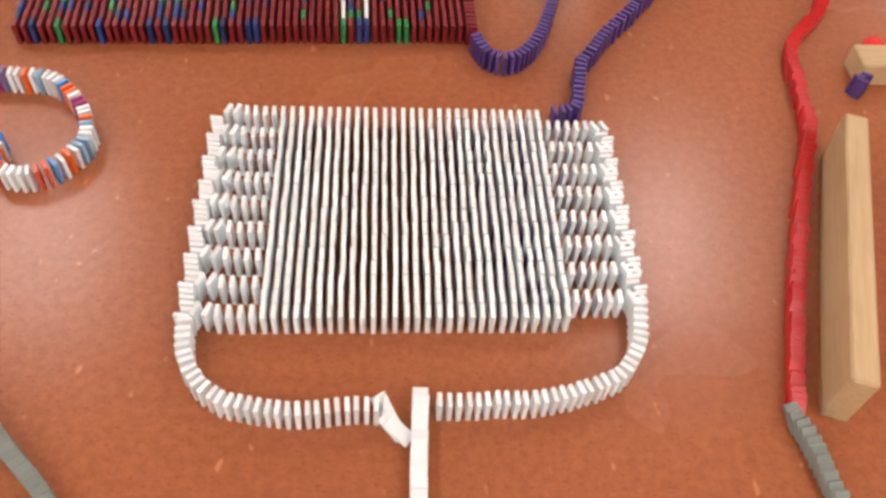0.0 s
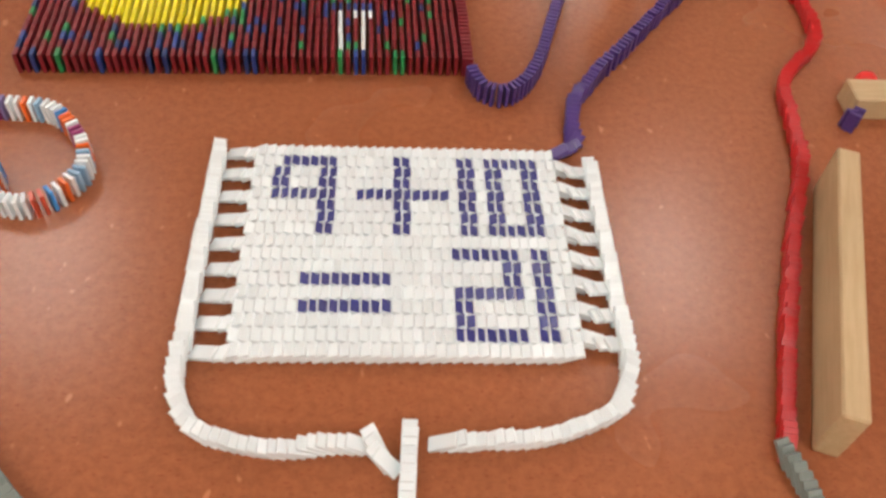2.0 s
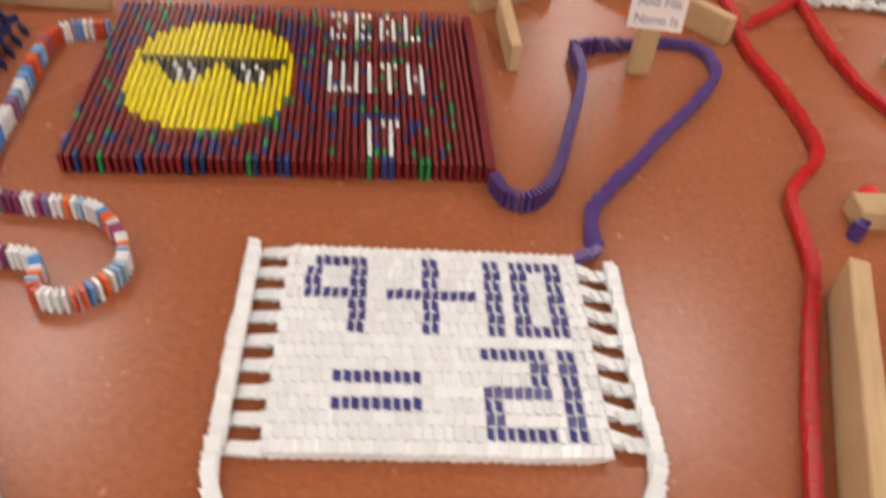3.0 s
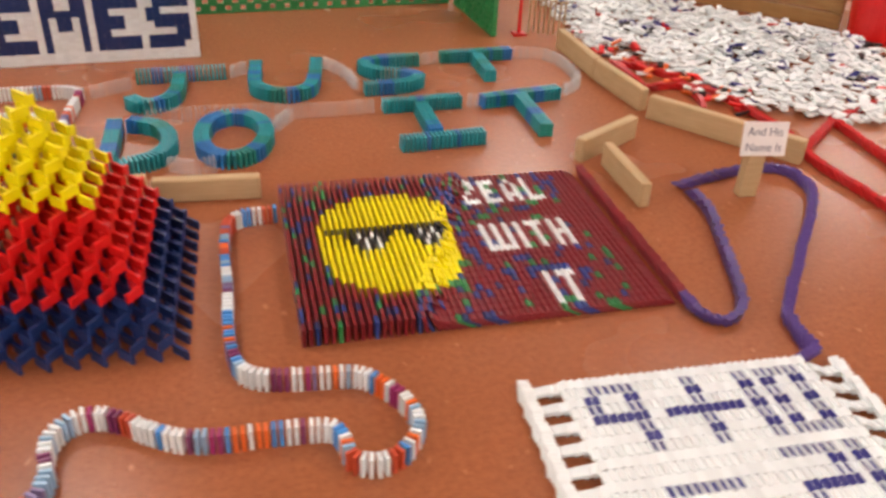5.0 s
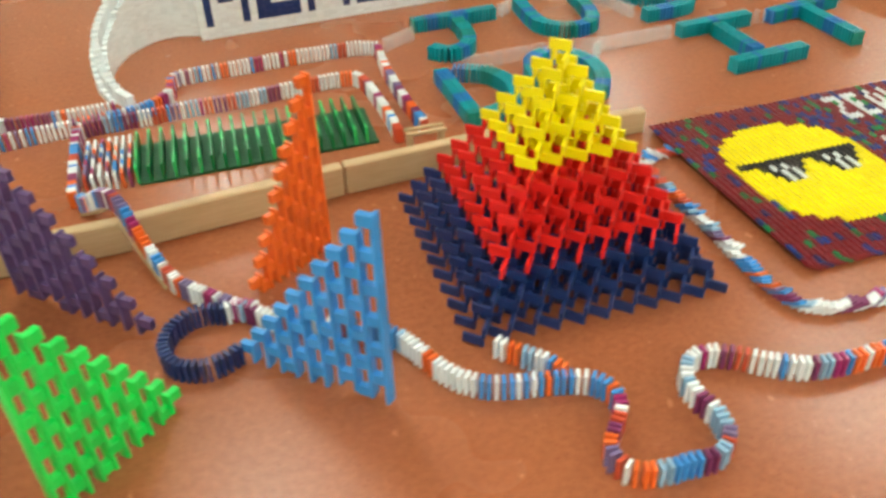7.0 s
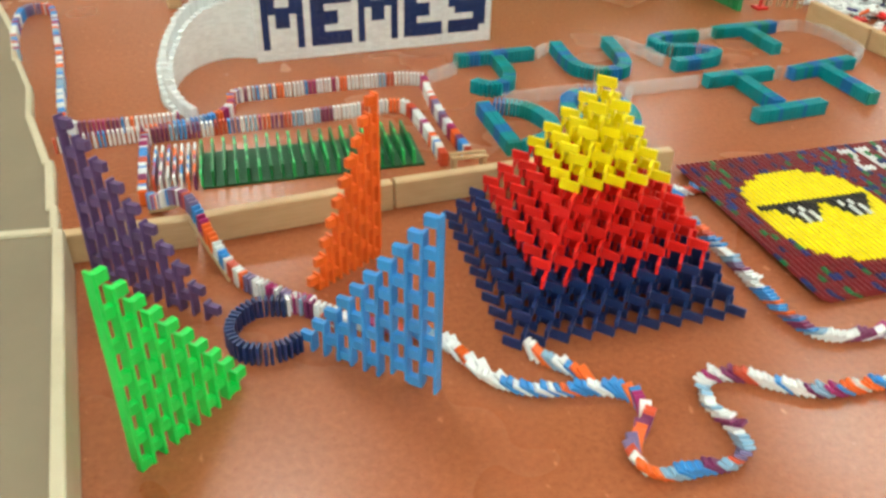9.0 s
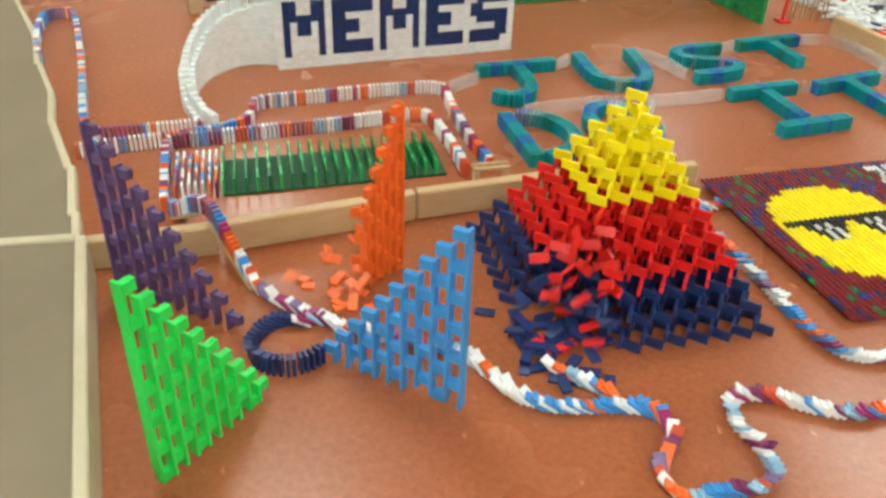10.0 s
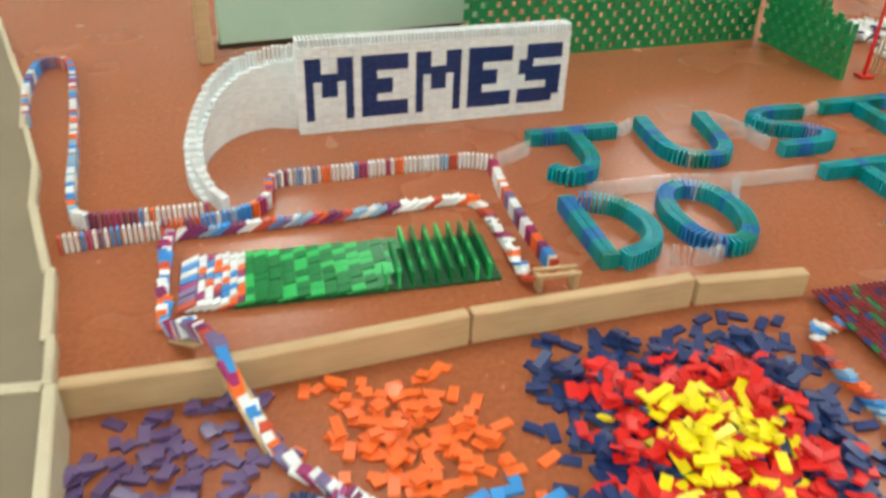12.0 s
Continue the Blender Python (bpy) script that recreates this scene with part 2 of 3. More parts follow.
# ---- the room ----


def room():
    x0, x1, y0, y1, h = -6.2, 6.2, -3.6, 8.6, 2.8
    bm = bmesh.new()
    bmesh.ops.create_grid(bm, x_segments=8, y_segments=8, size=1.0, matrix=Matrix.Translation(((x0 + x1) / 2, (y0 + y1) / 2, 0)) @ Matrix.Diagonal(((x1 - x0) / 2, (y1 - y0) / 2, 1, 1)))
    solid("floor", bm, [LINO], "terracotta speckled linoleum floor with a soft sheen", "floor", kind="structure")
    bm = bmesh.new()
    box_bm(bm, x1 - x0 + 0.4, y1 - y0 + 0.4, 0.1, Matrix.Translation(((x0 + x1) / 2, (y0 + y1) / 2, h + 0.05)))
    solid("ceiling", bm, [CEILPAINT], "plain off-white ceiling", "ceiling", kind="structure")
    for name, sx, sy, cx, cy in (("wall_north", x1 - x0, 0.2, 0, y1 + 0.1), ("wall_south", x1 - x0, 0.2, 0, y0 - 0.1),
                                 ("wall_west", 0.2, y1 - y0, x0 - 0.1, (y0 + y1) / 2), ("wall_east", 0.2, y1 - y0, x1 + 0.1, (y0 + y1) / 2)):
        bm = bmesh.new()
        box_bm(bm, sx, sy, h, Matrix.Translation((cx, cy, h / 2)))
        solid(name, bm, [WALLPAINT], "plain cream painted wall", "wall", kind="structure")
    bm = bmesh.new()
    box_bm(bm, 0.66, 1.26, 0.05, Matrix.Translation((0, 0, -0.025)), 0.01)
    body = mesh_of("housing", bm, CEILPAINT)
    bm = bmesh.new()
    box_bm(bm, 0.58, 1.18, 0.012, Matrix.Translation((0, 0, -0.057)))
    face = mesh_of("diffuser", bm, TUBE)
    for gx in (-5.3, -1.9, 1.6, 5.1):
        # Lamps at gy -2.6 are unseen fill, added to brighten fronts facing south.
        for gy in (-2.6, -0.5, 3.2, 6.9):
            e = thing("ceiling_or_fill_light", gx, gy, h, "square-edged ceiling or added fill light with a glowing warm white diffuser", "ceiling light", "ceiling lights")
            for n, me in (("housing", body), ("diffuser", face)):
                new(n, me).parent = e


room()


# ---- beams, boards and blocks ----


def beam(a, b, height, depth, label, name="wooden_beam", z=0.0, mat=None):
    """A squared timber standing on edge: its front foot runs from a to b, its body lies to the left of that."""
    v = Vector((b[0] - a[0], b[1] - a[1]))
    m = Matrix.Translation((a[0], a[1], z)) @ Matrix.Rotation(math.atan2(v.y, v.x), 4, "Z")
    bm = bmesh.new()
    box_bm(bm, v.length, depth, height, Matrix.Translation((v.length / 2, depth / 2, height / 2)), 0.003)
    return solid(name, bm, [mat or PINE], label, "wooden beam", "wooden beams", m=m)


PALE = "pale smooth wooden beam standing on edge on the floor"
beam((-2.232, 1.985), (-1.962, 2.000), 0.073, 0.030, PALE)
beam((-1.948, 2.006), (-1.500, 2.071), 0.073, 0.030, PALE)
beam((-1.495, 2.073), (-1.004, 2.121), 0.073, 0.030, PALE)
beam((-0.994, 2.123), (-0.735, 2.118), 0.060, 0.030, PALE)
beam((0.150, 2.215), (0.372, 2.358), 0.070, 0.030, "pale wooden block by the corner of the dark red field")
beam((0.208, 1.948), (0.200, 2.200), 0.070, -0.028, "pale wooden block beside the dark red field")
beam((0.400, 3.20), (0.420, 2.860), 0.075, 0.030, PALE)
beam((0.420, 2.850), (0.468, 2.560), 0.075, 0.030, PALE)
beam((0.468, 2.505), (0.778, 2.125), 0.075, 0.030, PALE)
beam((0.722, 1.258), (0.560, 0.772), 0.100, 0.036, "thick pale wooden board on edge beside a red domino line")
beam((1.180, 2.08), (1.30, 1.98), 0.05, 0.04, "short pale wooden block near the red lines")
beam((0.846, 1.438), (0.940, 1.438), 0.048, 0.062, "short grey-beige wooden block with a red ball behind", "wooden_block")


def red_ball():
    bm = bmesh.new()
    bmesh.ops.create_uvsphere(bm, u_segments=24, v_segments=16, radius=0.021)
    for v in bm.verts:
        v.co.z *= 0.96
    for f in bm.faces:
        f.smooth = True
    solid("ball", bm, [PAINT["red"]], "small red plastic ball beside a wooden block", "ball", m=Matrix.Translation((0.906, 1.525, 0.0202)))


red_ball()


def sign_post():
    e = thing("sign_post", 0.527, 1.965, 0, "wooden upright block holding a white paper sign", "sign")
    bm = bmesh.new()
    box_bm(bm, 0.050, 0.030, 0.150, Matrix.Translation((0, 0.018, 0.075)), 0.002)
    part("post", bm, PINE, e, "pale wooden block")
    bm = bmesh.new()
    card = Matrix.Translation((0.002, -0.002, 0.170)) @ Matrix.Rotation(radians(-14), 4, "X") @ Matrix.Rotation(radians(3), 4, "Y")
    box_bm(bm, 0.128, 0.0012, 0.088, card)
    part("card", bm, PAPER, e, "white paper sign with grey lettering")
    for text, dz in (("And His", 0.008), ("Name Is", -0.032)):
        c = bpy.data.curves.new("lettering", "FONT")
        c.body, c.size, c.align_x, c.extrude = text, 0.031, "CENTER", 0.0002
        c.materials.append(INK)
        ob = new("lettering", c)
        ob.parent = e
        ob.matrix_basis = card @ Matrix.Translation((0, -0.0010, dz)) @ Matrix.Rotation(radians(90), 4, "X")


sign_post()


def low_box(name, corners, height, label):
    """A low tan box with a pale lip along its edge; corners run along the lip, then back."""
    e = thing(name, corners[0][0], corners[0][1], 0, label, "box")
    o = Vector((corners[0][0], corners[0][1], 0))
    bm = bmesh.new()
    low = [bm.verts.new(Vector((x, y, 0)) - o) for x, y in corners]
    up = [bm.verts.new(v.co + Vector((0, 0, height))) for v in low]
    bm.faces.new(up)
    bm.faces.new(low[::-1])
    for i in range(len(low)):
        j = (i + 1) % len(low)
        bm.faces.new((low[i], low[j], up[j], up[i]))
    bmesh.ops.recalc_face_normals(bm, faces=bm.faces)
    part("body", bm, CARD_TAN, e)
    return e, o


def left_boxes():
    e, o = low_box("storage_box", [(-2.066, 0.6), (-2.238, 1.955), (-3.6, 2.02), (-3.6, 0.6)], 0.104, "low tan wooden box with a cream lip beside the floor")
    for (a, b), n in ((((-2.056, 0.6), (-2.228, 1.952)), "lip"), (((-2.24, 1.952), (-3.6, 2.017)), "back_lip")):
        v = Vector((b[0] - a[0], b[1] - a[1]))
        bm = bmesh.new()
        m = Matrix.Translation(Vector((a[0], a[1], 0)) - o) @ Matrix.Rotation(math.atan2(v.y, v.x), 4, "Z")
        box_bm(bm, v.length, 0.022, 0.112, m @ Matrix.Translation((v.length / 2, 0.0, 0.056)), 0.003)
        part(n, bm, CARD_PALE, e, "cream painted edge")
    bm = bmesh.new()
    box_bm(bm, 0.01, 0.5, 0.004, Matrix.Translation(Vector((-2.42, 1.25, 0.106)) - o) @ Matrix.Rotation(0.5, 4, "Z"))
    part("slot", bm, SEAM_AND_SHADE, e, "dark slot")
    edge = [(-2.262, 2.05), (-2.285, 2.18), (-2.330, 2.42), (-2.420, 2.72), (-2.455, 2.95), (-2.530, 3.20), (-2.600, 3.50), (-2.700, 3.85), (-2.845, 4.28)]
    e, o = low_box("folded_screen", edge + [(-4.4, 4.4), (-4.4, 2.06)], 0.034, "tan folded board lying flat with a ragged cream edge")
    for a, b in zip(edge, edge[1:]):
        v = Vector((b[0] - a[0], b[1] - a[1]))
        bm = bmesh.new()
        m = Matrix.Translation(Vector((a[0], a[1], 0)) - o) @ Matrix.Rotation(math.atan2(v.y, v.x), 4, "Z")
        box_bm(bm, v.length + 0.012, 0.016 + 0.008 * RNG.random(), 0.040, m @ Matrix.Translation((v.length / 2, 0.0, 0.020)) @ Matrix.Rotation(RNG.uniform(-0.05, 0.05), 4, "Z"), 0.004)
        part("edge_strip", bm, CARD_PALE, e, "cream edge strip")
    bm = bmesh.new()
    box_bm(bm, 0.008, 0.75, 0.004, Matrix.Translation(Vector((-2.62, 2.60, 0.036)) - o) @ Matrix.Rotation(0.42, 4, "Z"))
    part("seam", bm, SEAM_AND_SHADE, e, "dark seam")


left_boxes()


def back_panel():
    a, b = Vector((-2.02, 3.78)), Vector((-1.00, 3.97))
    v = b - a
    m = Matrix.Translation((a.x, a.y, 0)) @ Matrix.Rotation(math.atan2(v.y, v.x), 4, "Z")
    e = thing("tipped_table", a.x, a.y, 0, "mint green table top tipped on its side with a wooden edge", "table")
    e.matrix_basis = m
    bm = bmesh.new()
    box_bm(bm, v.length, 0.02, 0.62, Matrix.Translation((v.length / 2 + 0.02, 0.02, 0.37)), 0.004)
    part("top", bm, MINT, e, "mint green laminate")
    bm = bmesh.new()
    box_bm(bm, 0.05, 0.06, 0.72, Matrix.Translation((-0.03, 0.02, 0.36)), 0.005)
    part("leg", bm, PINE, e, "pale wooden leg")
    bm = bmesh.new()
    box_bm(bm, 0.05, 0.06, 0.06, Matrix.Translation((v.length - 0.05, 0.02, 0.03)), 0.005)
    part("foot", bm, PINE, e, "pale wooden foot")
    # An added dark strip stands in for the shade under the top.
    bm = bmesh.new()
    box_bm(bm, v.length, 0.03, 0.03, Matrix.Translation((v.length / 2 + 0.02, 0.06, 0.045)), 0.003)
    part("gap_shade", bm, SEAM_AND_SHADE, e, "dark strip painted as shade in the gap below")


back_panel()


def far_right():
    e = thing("slatted_crate", 1.33, 3.72, 0, "large brown slatted wooden crate", "crate")
    e.matrix_basis = pose(1.33, 3.72, 0, 0, 0, -45)
    for k in range(7):
        bm = bmesh.new()
        box_bm(bm, 1.10, 0.03, 0.062, Matrix.Translation((0, 0, 0.035 + 0.07 * k)), 0.004)
        part("slat", bm, CRATE, e)
    for x in (-0.52, 0, 0.52):
        bm = bmesh.new()
        box_bm(bm, 0.05, 0.04, 0.52, Matrix.Translation((x, 0.036, 0.26)), 0.004)
        part("batten", bm, CRATE, e)
    bm = bmesh.new()
    bmesh.ops.create_cone(bm, cap_ends=True, segments=28, radius1=0.13, radius2=0.16, depth=0.30, matrix=Matrix.Translation((0, 0, 0.15)))
    bmesh.ops.delete(bm, geom=[f for f in bm.faces if f.normal.z > 0.9], context="FACES")
    bmesh.ops.solidify(bm, geom=bm.faces[:], thickness=0.008)
    solid("bucket", bm, [PAINT["red"]], "red plastic bucket beside the crate", "bucket", m=Matrix.Translation((1.84, 3.22, 0)))
    bm = bmesh.new()
    bmesh.ops.create_cone(bm, cap_ends=True, segments=12, radius1=0.007, radius2=0.006, depth=0.34, matrix=Matrix.Translation((0, 0, 0.17)))
    box_bm(bm, 0.05, 0.05, 0.008, Matrix.Translation((0, 0, 0.004)))
    solid("marker_pole", bm, [PAINT["red"]], "thin red pole on a small foot", "pole", m=Matrix.Translation((0.30, 3.37, 0)))
    for k in range(4):
        bm = bmesh.new()
        for dx in (-0.012, 0.012):
            box_bm(bm, 0.005, 0.006, 0.13, Matrix.Translation((dx, 0, 0.065)))
        box_bm(bm, 0.034, 0.008, 0.006, Matrix.Translation((0, 0, 0.133)))
        solid("wooden_hoop", bm, [PINE], "small pale wooden hoop on the floor", "hoop", "wooden hoops", m=pose(0.36 + 0.035 * k, 3.40 - 0.02 * k, 0, 0, 0, 15))


far_right()

# ---- the sum field: 17 rows of 29 white dominoes ----
SUM = """
.............................
.######......##.....##.######
##...##......##.....##.##..##
##...##......##.....##.##..##
#######..##########.##.##..##
.....##......##.....##.##..##
.....##......##.....##.##..##
.....##......##.....##.######
.............................
...................#######.##
........................##.##
....#########...........##.##
...................#######.##
....#########......##......##
...................##......##
...................#######.##
.............................
""".split()
SUM_X, SUM_Y, SUM_DX, SUM_DY = -0.188, 0.9155, 0.01496, 0.0243


def sum_field():
    tag = "row of white dominoes, some blue-faced, in a packed field"
    for r in range(17):
        y = SUM_Y + SUM_DY * r
        right = r % 2 == 0
        e = thing("domino_row", SUM_X, y, 0, tag, "domino row", "rows of the sum field")
        begin = 0.80 + 0.0225 * r if right else 0.90 + 0.0225 * r
        order = list(range(-6, 29)) if right else list(range(35, -1, -1)) if r < 16 else []
        for c in order:
            x = SUM_X + SUM_DX * c
            yy, a = y, 0.0 if right else math.pi
            if c < 0:
                yy += 0.0012 * max(0, -c - 3) ** 2 - 0.006 * max(0, -c - 5)
            if c < -4 or c > 33:
                a += radians(-20 if right else 22)
            if c > 28:
                x += 0.0005 * (c - 28)
            steps = c if right else 28 - c
            x, yy, a = x + RNG.uniform(-0.0009, 0.0009), yy + RNG.uniform(-0.0008, 0.0008), a + radians(RNG.uniform(-1.5, 1.5))
            rows, end = toppling(x, yy, a, begin + steps * SUM_DX / 0.77 + RNG.uniform(-0.01, 0.01), SUM_DX)
            shown = c + 2 if right else c - 2
            blue = 0 <= shown < 29 and SUM[16 - r][shown] == "#"
            piece(e, "printed_broad" if blue else "white_broad", upright(x, yy, a), rows)


sum_field()
STEM = [(0.017, 0.60), (0.018, 0.68), (0.022, 0.772)]
line("domino_line", STEM, 0.012, ["white"], "toppled white domino line lying on the floor", fallen=True)
LEFT = [(-0.022, 0.776), (-0.066, 0.777), (-0.108, 0.773), (-0.150, 0.772), (-0.185, 0.777), (-0.220, 0.786), (-0.250, 0.802), (-0.271, 0.827), (-0.285, 0.860), (-0.290, 0.903)]
RIGHT = [(0.047, 0.781), (0.083, 0.781), (0.126, 0.783), (0.170, 0.784), (0.215, 0.791), (0.254, 0.804), (0.290, 0.820), (0.315, 0.852), (0.328, 0.887), (0.333, 0.929)]
line("domino_line", LEFT, 0.0125, ["white"], "curved line of white dominoes leading to the field", [(0, 0.08), (0.34, 0.68)])
line("domino_line", RIGHT, 0.0125, ["white"], "curved line of white dominoes leading to the field", [(0, 0.08), (0.37, 0.74)])


def side_feed(x, y0, y1, sign, t0, t1):
    """The feed along one side of the field, stepping sideways once for each pair of rows."""
    e = thing("domino_line", x, y0, 0, "staggered white domino line feeding the rows of the field", "domino line", "domino lines")
    n = round((y1 - y0) / 0.0099)
    for i in range(n + 1):
        y = y0 + (y1 - y0) * i / n
        saw = ((y - SUM_Y) / (2 * SUM_DY)) % 1.0
        px = x + sign * (0.011 * saw - 0.004) + RNG.uniform(-0.001, 0.001)
        rows, end = toppling(px, y, radians(90 + sign * (4 + 8 * saw)), t0 + (t1 - t0) * i / n, 0.0125)
        piece(e, "white", upright(px, y, radians(90)), rows)


line("domino_line", [(0.010, 0.742), (-0.004, 0.752), (-0.014, 0.766)], 0.012, ["white"], "short toppled white domino line at the fork", fallen=True)
side_feed(-0.290, 0.910, 1.288, -1, 0.68, 1.05)
side_feed(0.334, 0.935, 1.262, 1, 0.75, 1.12)

# ---- violet lines ----
VIOLET_A = [(0.262, 1.318), (0.300, 1.332), (0.316, 1.40), (0.326, 1.445), (0.392, 1.540), (0.466, 1.632), (0.546, 1.735), (0.625, 1.831), (0.700, 1.945), (0.716, 2.03), (0.690, 2.085), (0.622, 2.102), (0.509, 2.081), (0.372, 2.036)]
VIOLET_B = [(0.376, 2.015), (0.376, 1.92), (0.358, 1.830), (0.316, 1.694), (0.275, 1.560), (0.240, 1.488), (0.196, 1.455), (0.160, 1.470), (0.142, 1.512)]
line("domino_line", VIOLET_A, 0.0125, ["violet"], "violet domino line curving away over the floor", [(0, 1.72), (0.5, 2.22), (1.0, 2.75), (1.45, 3.15)], jitter=3.5)
line("domino_line", VIOLET_B, 0.0115, ["violet"], "violet domino line bending round to the dark red field", [(0, 3.18), (0.25, 3.45), (0.62, 3.85)])

# ---- the dark red picture field ----
GLYPH = {"Z": "111 001 010 100 111", "E": "111 100 110 100 111", "A": "010 101 101 111 101", "L": "100 100 100 100 111", "W": "10101 10101 10101 10101 11111",
         "I": "1 1 1 1 1", "T": "111 010 010 010 010", "H": "101 101 111 101 101"}
ZX, ZY, ZR, ZN, ZM = -0.668, 1.518, radians(2.0), 56, 25
ZDX, ZDY = 0.01425, 0.0243


def picture_colours():
    grid = {}
    for c in range(ZN):
        for r in range(ZM):
            u = RNG.random()
            grid[c, r] = "maroon" if u < 0.74 or c > 52 else RNG.choice(["moss", "cobalt", "navy", "moss", "cobalt"])
    for c in range(2, 32):
        for r in range(ZM):
            if ((c - 16.5) / 12.2) ** 2.6 + (abs(r - 12.0) / 8.4) ** 2.6 < 1 if c > 16 else ((16.5 - c) / 12.2) ** 2.6 + (abs(r - 12.0) / 8.4) ** 2.6 < 1:
                grid[c, r] = "yellow"
    for c in range(6, 28):
        grid[c, 14] = "black"
    for lens in (9, 19):
        for r, n, skip in ((13, 8, (2, 4)), (12, 6, (2, 4)), (11, 4, (1, 3))):
            for c in range(n):
                grid[lens + (8 - n) // 2 + c, r] = "white" if c in skip else "black"
    for word, c0, r0 in (("ZEAL", 34, 23), ("WITH", 34, 14), ("IT", 40, 5)):
        c = c0
        for ch in word:
            rows = GLYPH[ch].split()
            for k, bits in enumerate(rows):
                for j, b in enumerate(bits):
                    if b == "1":
                        grid[c + j, r0 - k] = "white"
            c += len(rows[0]) + 1
    return grid


def picture_field():
    grid = picture_colours()
    ca, sa = math.cos(ZR), math.sin(ZR)
    for r in range(ZM):
        e = thing("domino_row", ZX - sa * ZDY * r, ZY + ca * ZDY * r, 0, "row of dark red, blue and green dominoes in a picture", "domino row", "rows of the picture field")
        for c in range(ZN):
            u, v = ZDX * c, ZDY * r
            x, y = ZX + ca * u - sa * v + RNG.uniform(-0.0008, 0.0008), ZY + sa * u + ca * v + RNG.uniform(-0.0006, 0.0006)
            f = r / (ZM - 1)
            t = 3.95 + 0.45 * f + (ZN - 1 - c) / (ZN - 1) * (1.44 - 0.20 * f) + RNG.uniform(-0.01, 0.01)
            a = ZR + math.pi + radians(RNG.uniform(-1.5, 1.5))
            rows, end = toppling(x, y, a, t, ZDX)
            piece(e, grid[c, r] + "_broad", upright(x, y, a), rows)


picture_field()
line("domino_line", [(0.136, 1.535), (0.130, 1.75), (0.124, 1.95), (0.118, 2.12)], 0.0115, ["maroon"], "dark red domino line along the edge of the field", [(0, 3.88), (0.6, 4.38)])

# ---- the many-coloured line from the picture field to the pyramid ----
SNAKE = [(-0.705, 2.000), (-0.745, 1.995), (-0.785, 1.985), (-0.815, 1.944), (-0.818, 1.819), (-0.811, 1.726), (-0.809, 1.642), (-0.807, 1.545), (-0.792, 1.447), (-0.759, 1.407),
         (-0.710, 1.396), (-0.648, 1.391), (-0.586, 1.386), (-0.550, 1.362), (-0.512, 1.315), (-0.493, 1.265), (-0.498, 1.223), (-0.535, 1.180), (-0.577, 1.168), (-0.611, 1.184), (-0.618, 1.221),
         (-0.635, 1.254)]
SNAKE += [(-0.680, 1.262), (-0.747, 1.263), (-0.814, 1.261), (-0.878, 1.271), (-0.930, 1.296), (-0.974, 1.328), (-1.018, 1.346), (-1.056, 1.340), (-1.080, 1.306),
         (-1.083, 1.268), (-1.073, 1.222), (-1.080, 1.178), (-1.114, 1.150), (-1.164, 1.150), (-1.210, 1.150), (-1.250, 1.164), (-1.262, 1.203), (-1.240, 1.238), (-1.210, 1.275),
         (-1.206, 1.315), (-1.226, 1.347), (-1.269, 1.363), (-1.333, 1.374), (-1.387, 1.387), (-1.426, 1.413), (-1.454, 1.450), (-1.479, 1.501), (-1.510, 1.553), (-1.60, 1.610), (-1.69, 1.652)]
line("domino_line", SNAKE, 0.0122, CANDY, "winding line of white, orange, blue and magenta dominoes", [(0, 5.72), (0.14, 6.02), (0.70, 6.72), (1.0, 7.05), (1.15, 7.22), (2.95, 8.72), (3.15, 8.86), (3.42, 9.35)])
line("domino_line", [(-1.262, 1.381), (-1.287, 1.417), (-1.322, 1.450), (-1.345, 1.475)], 0.0122, ["sky", "orange", "ice", "white"], "short blue and orange domino line leading under the pyramid", [(0, 8.70), (0.13, 8.92)])
CLIMB = [(-1.700, 1.660), (-1.751, 1.702), (-1.812, 1.761), (-1.862, 1.813), (-1.893, 1.868, 0.004), (-1.925, 1.93, 0.034), (-1.958, 2.00, 0.080), (-1.985, 2.055, 0.080), (-2.02, 2.11, 0.055), (-2.050, 2.165, 0.010), (-2.070, 2.200)]
line("domino_line", CLIMB, 0.0122, CANDY, "many-coloured domino line climbing a ramp over the beam", [(0, 9.36), (0.45, 10.20), (0.70, 10.55)])
RING = [(-1.793, 1.712), (-1.842, 1.720), (-1.884, 1.690), (-1.900, 1.640), (-1.884, 1.594), (-1.840, 1.572), (-1.800, 1.580), (-1.775, 1.596)]
line("domino_line", RING, 0.0118, ["navy"], "dark blue dominoes curved in a ring on the floor", [(0, 9.66), (0.30, 10.08)])
line("domino_line", [(-1.735, 1.700), (-1.760, 1.715), (-1.785, 1.713)], 0.012, ["magenta", "white"], "short domino line joining the ring", [(0, 9.55), (0.05, 9.66)])


def ramps():
    for a, b, za, zb in (((-1.885, 1.855), (-1.962, 2.008), 0.0, 0.074), ((-2.000, 2.075), (-2.062, 2.185), 0.066, 0.0)):
        v = Vector((b[0] - a[0], b[1] - a[1], zb - za))
        m = Matrix.Translation((a[0], a[1], za)) @ v.to_track_quat("X", "Z").to_matrix().to_4x4()
        bm = bmesh.new()
        box_bm(bm, v.length, 0.034, 0.005, Matrix.Translation((v.length / 2, 0, 0.0005)), 0.001)
        solid("ramp", bm, [PINE], "thin wooden ramp leaning on the beam under the dominoes", "ramp", "ramps", m=m)


ramps()


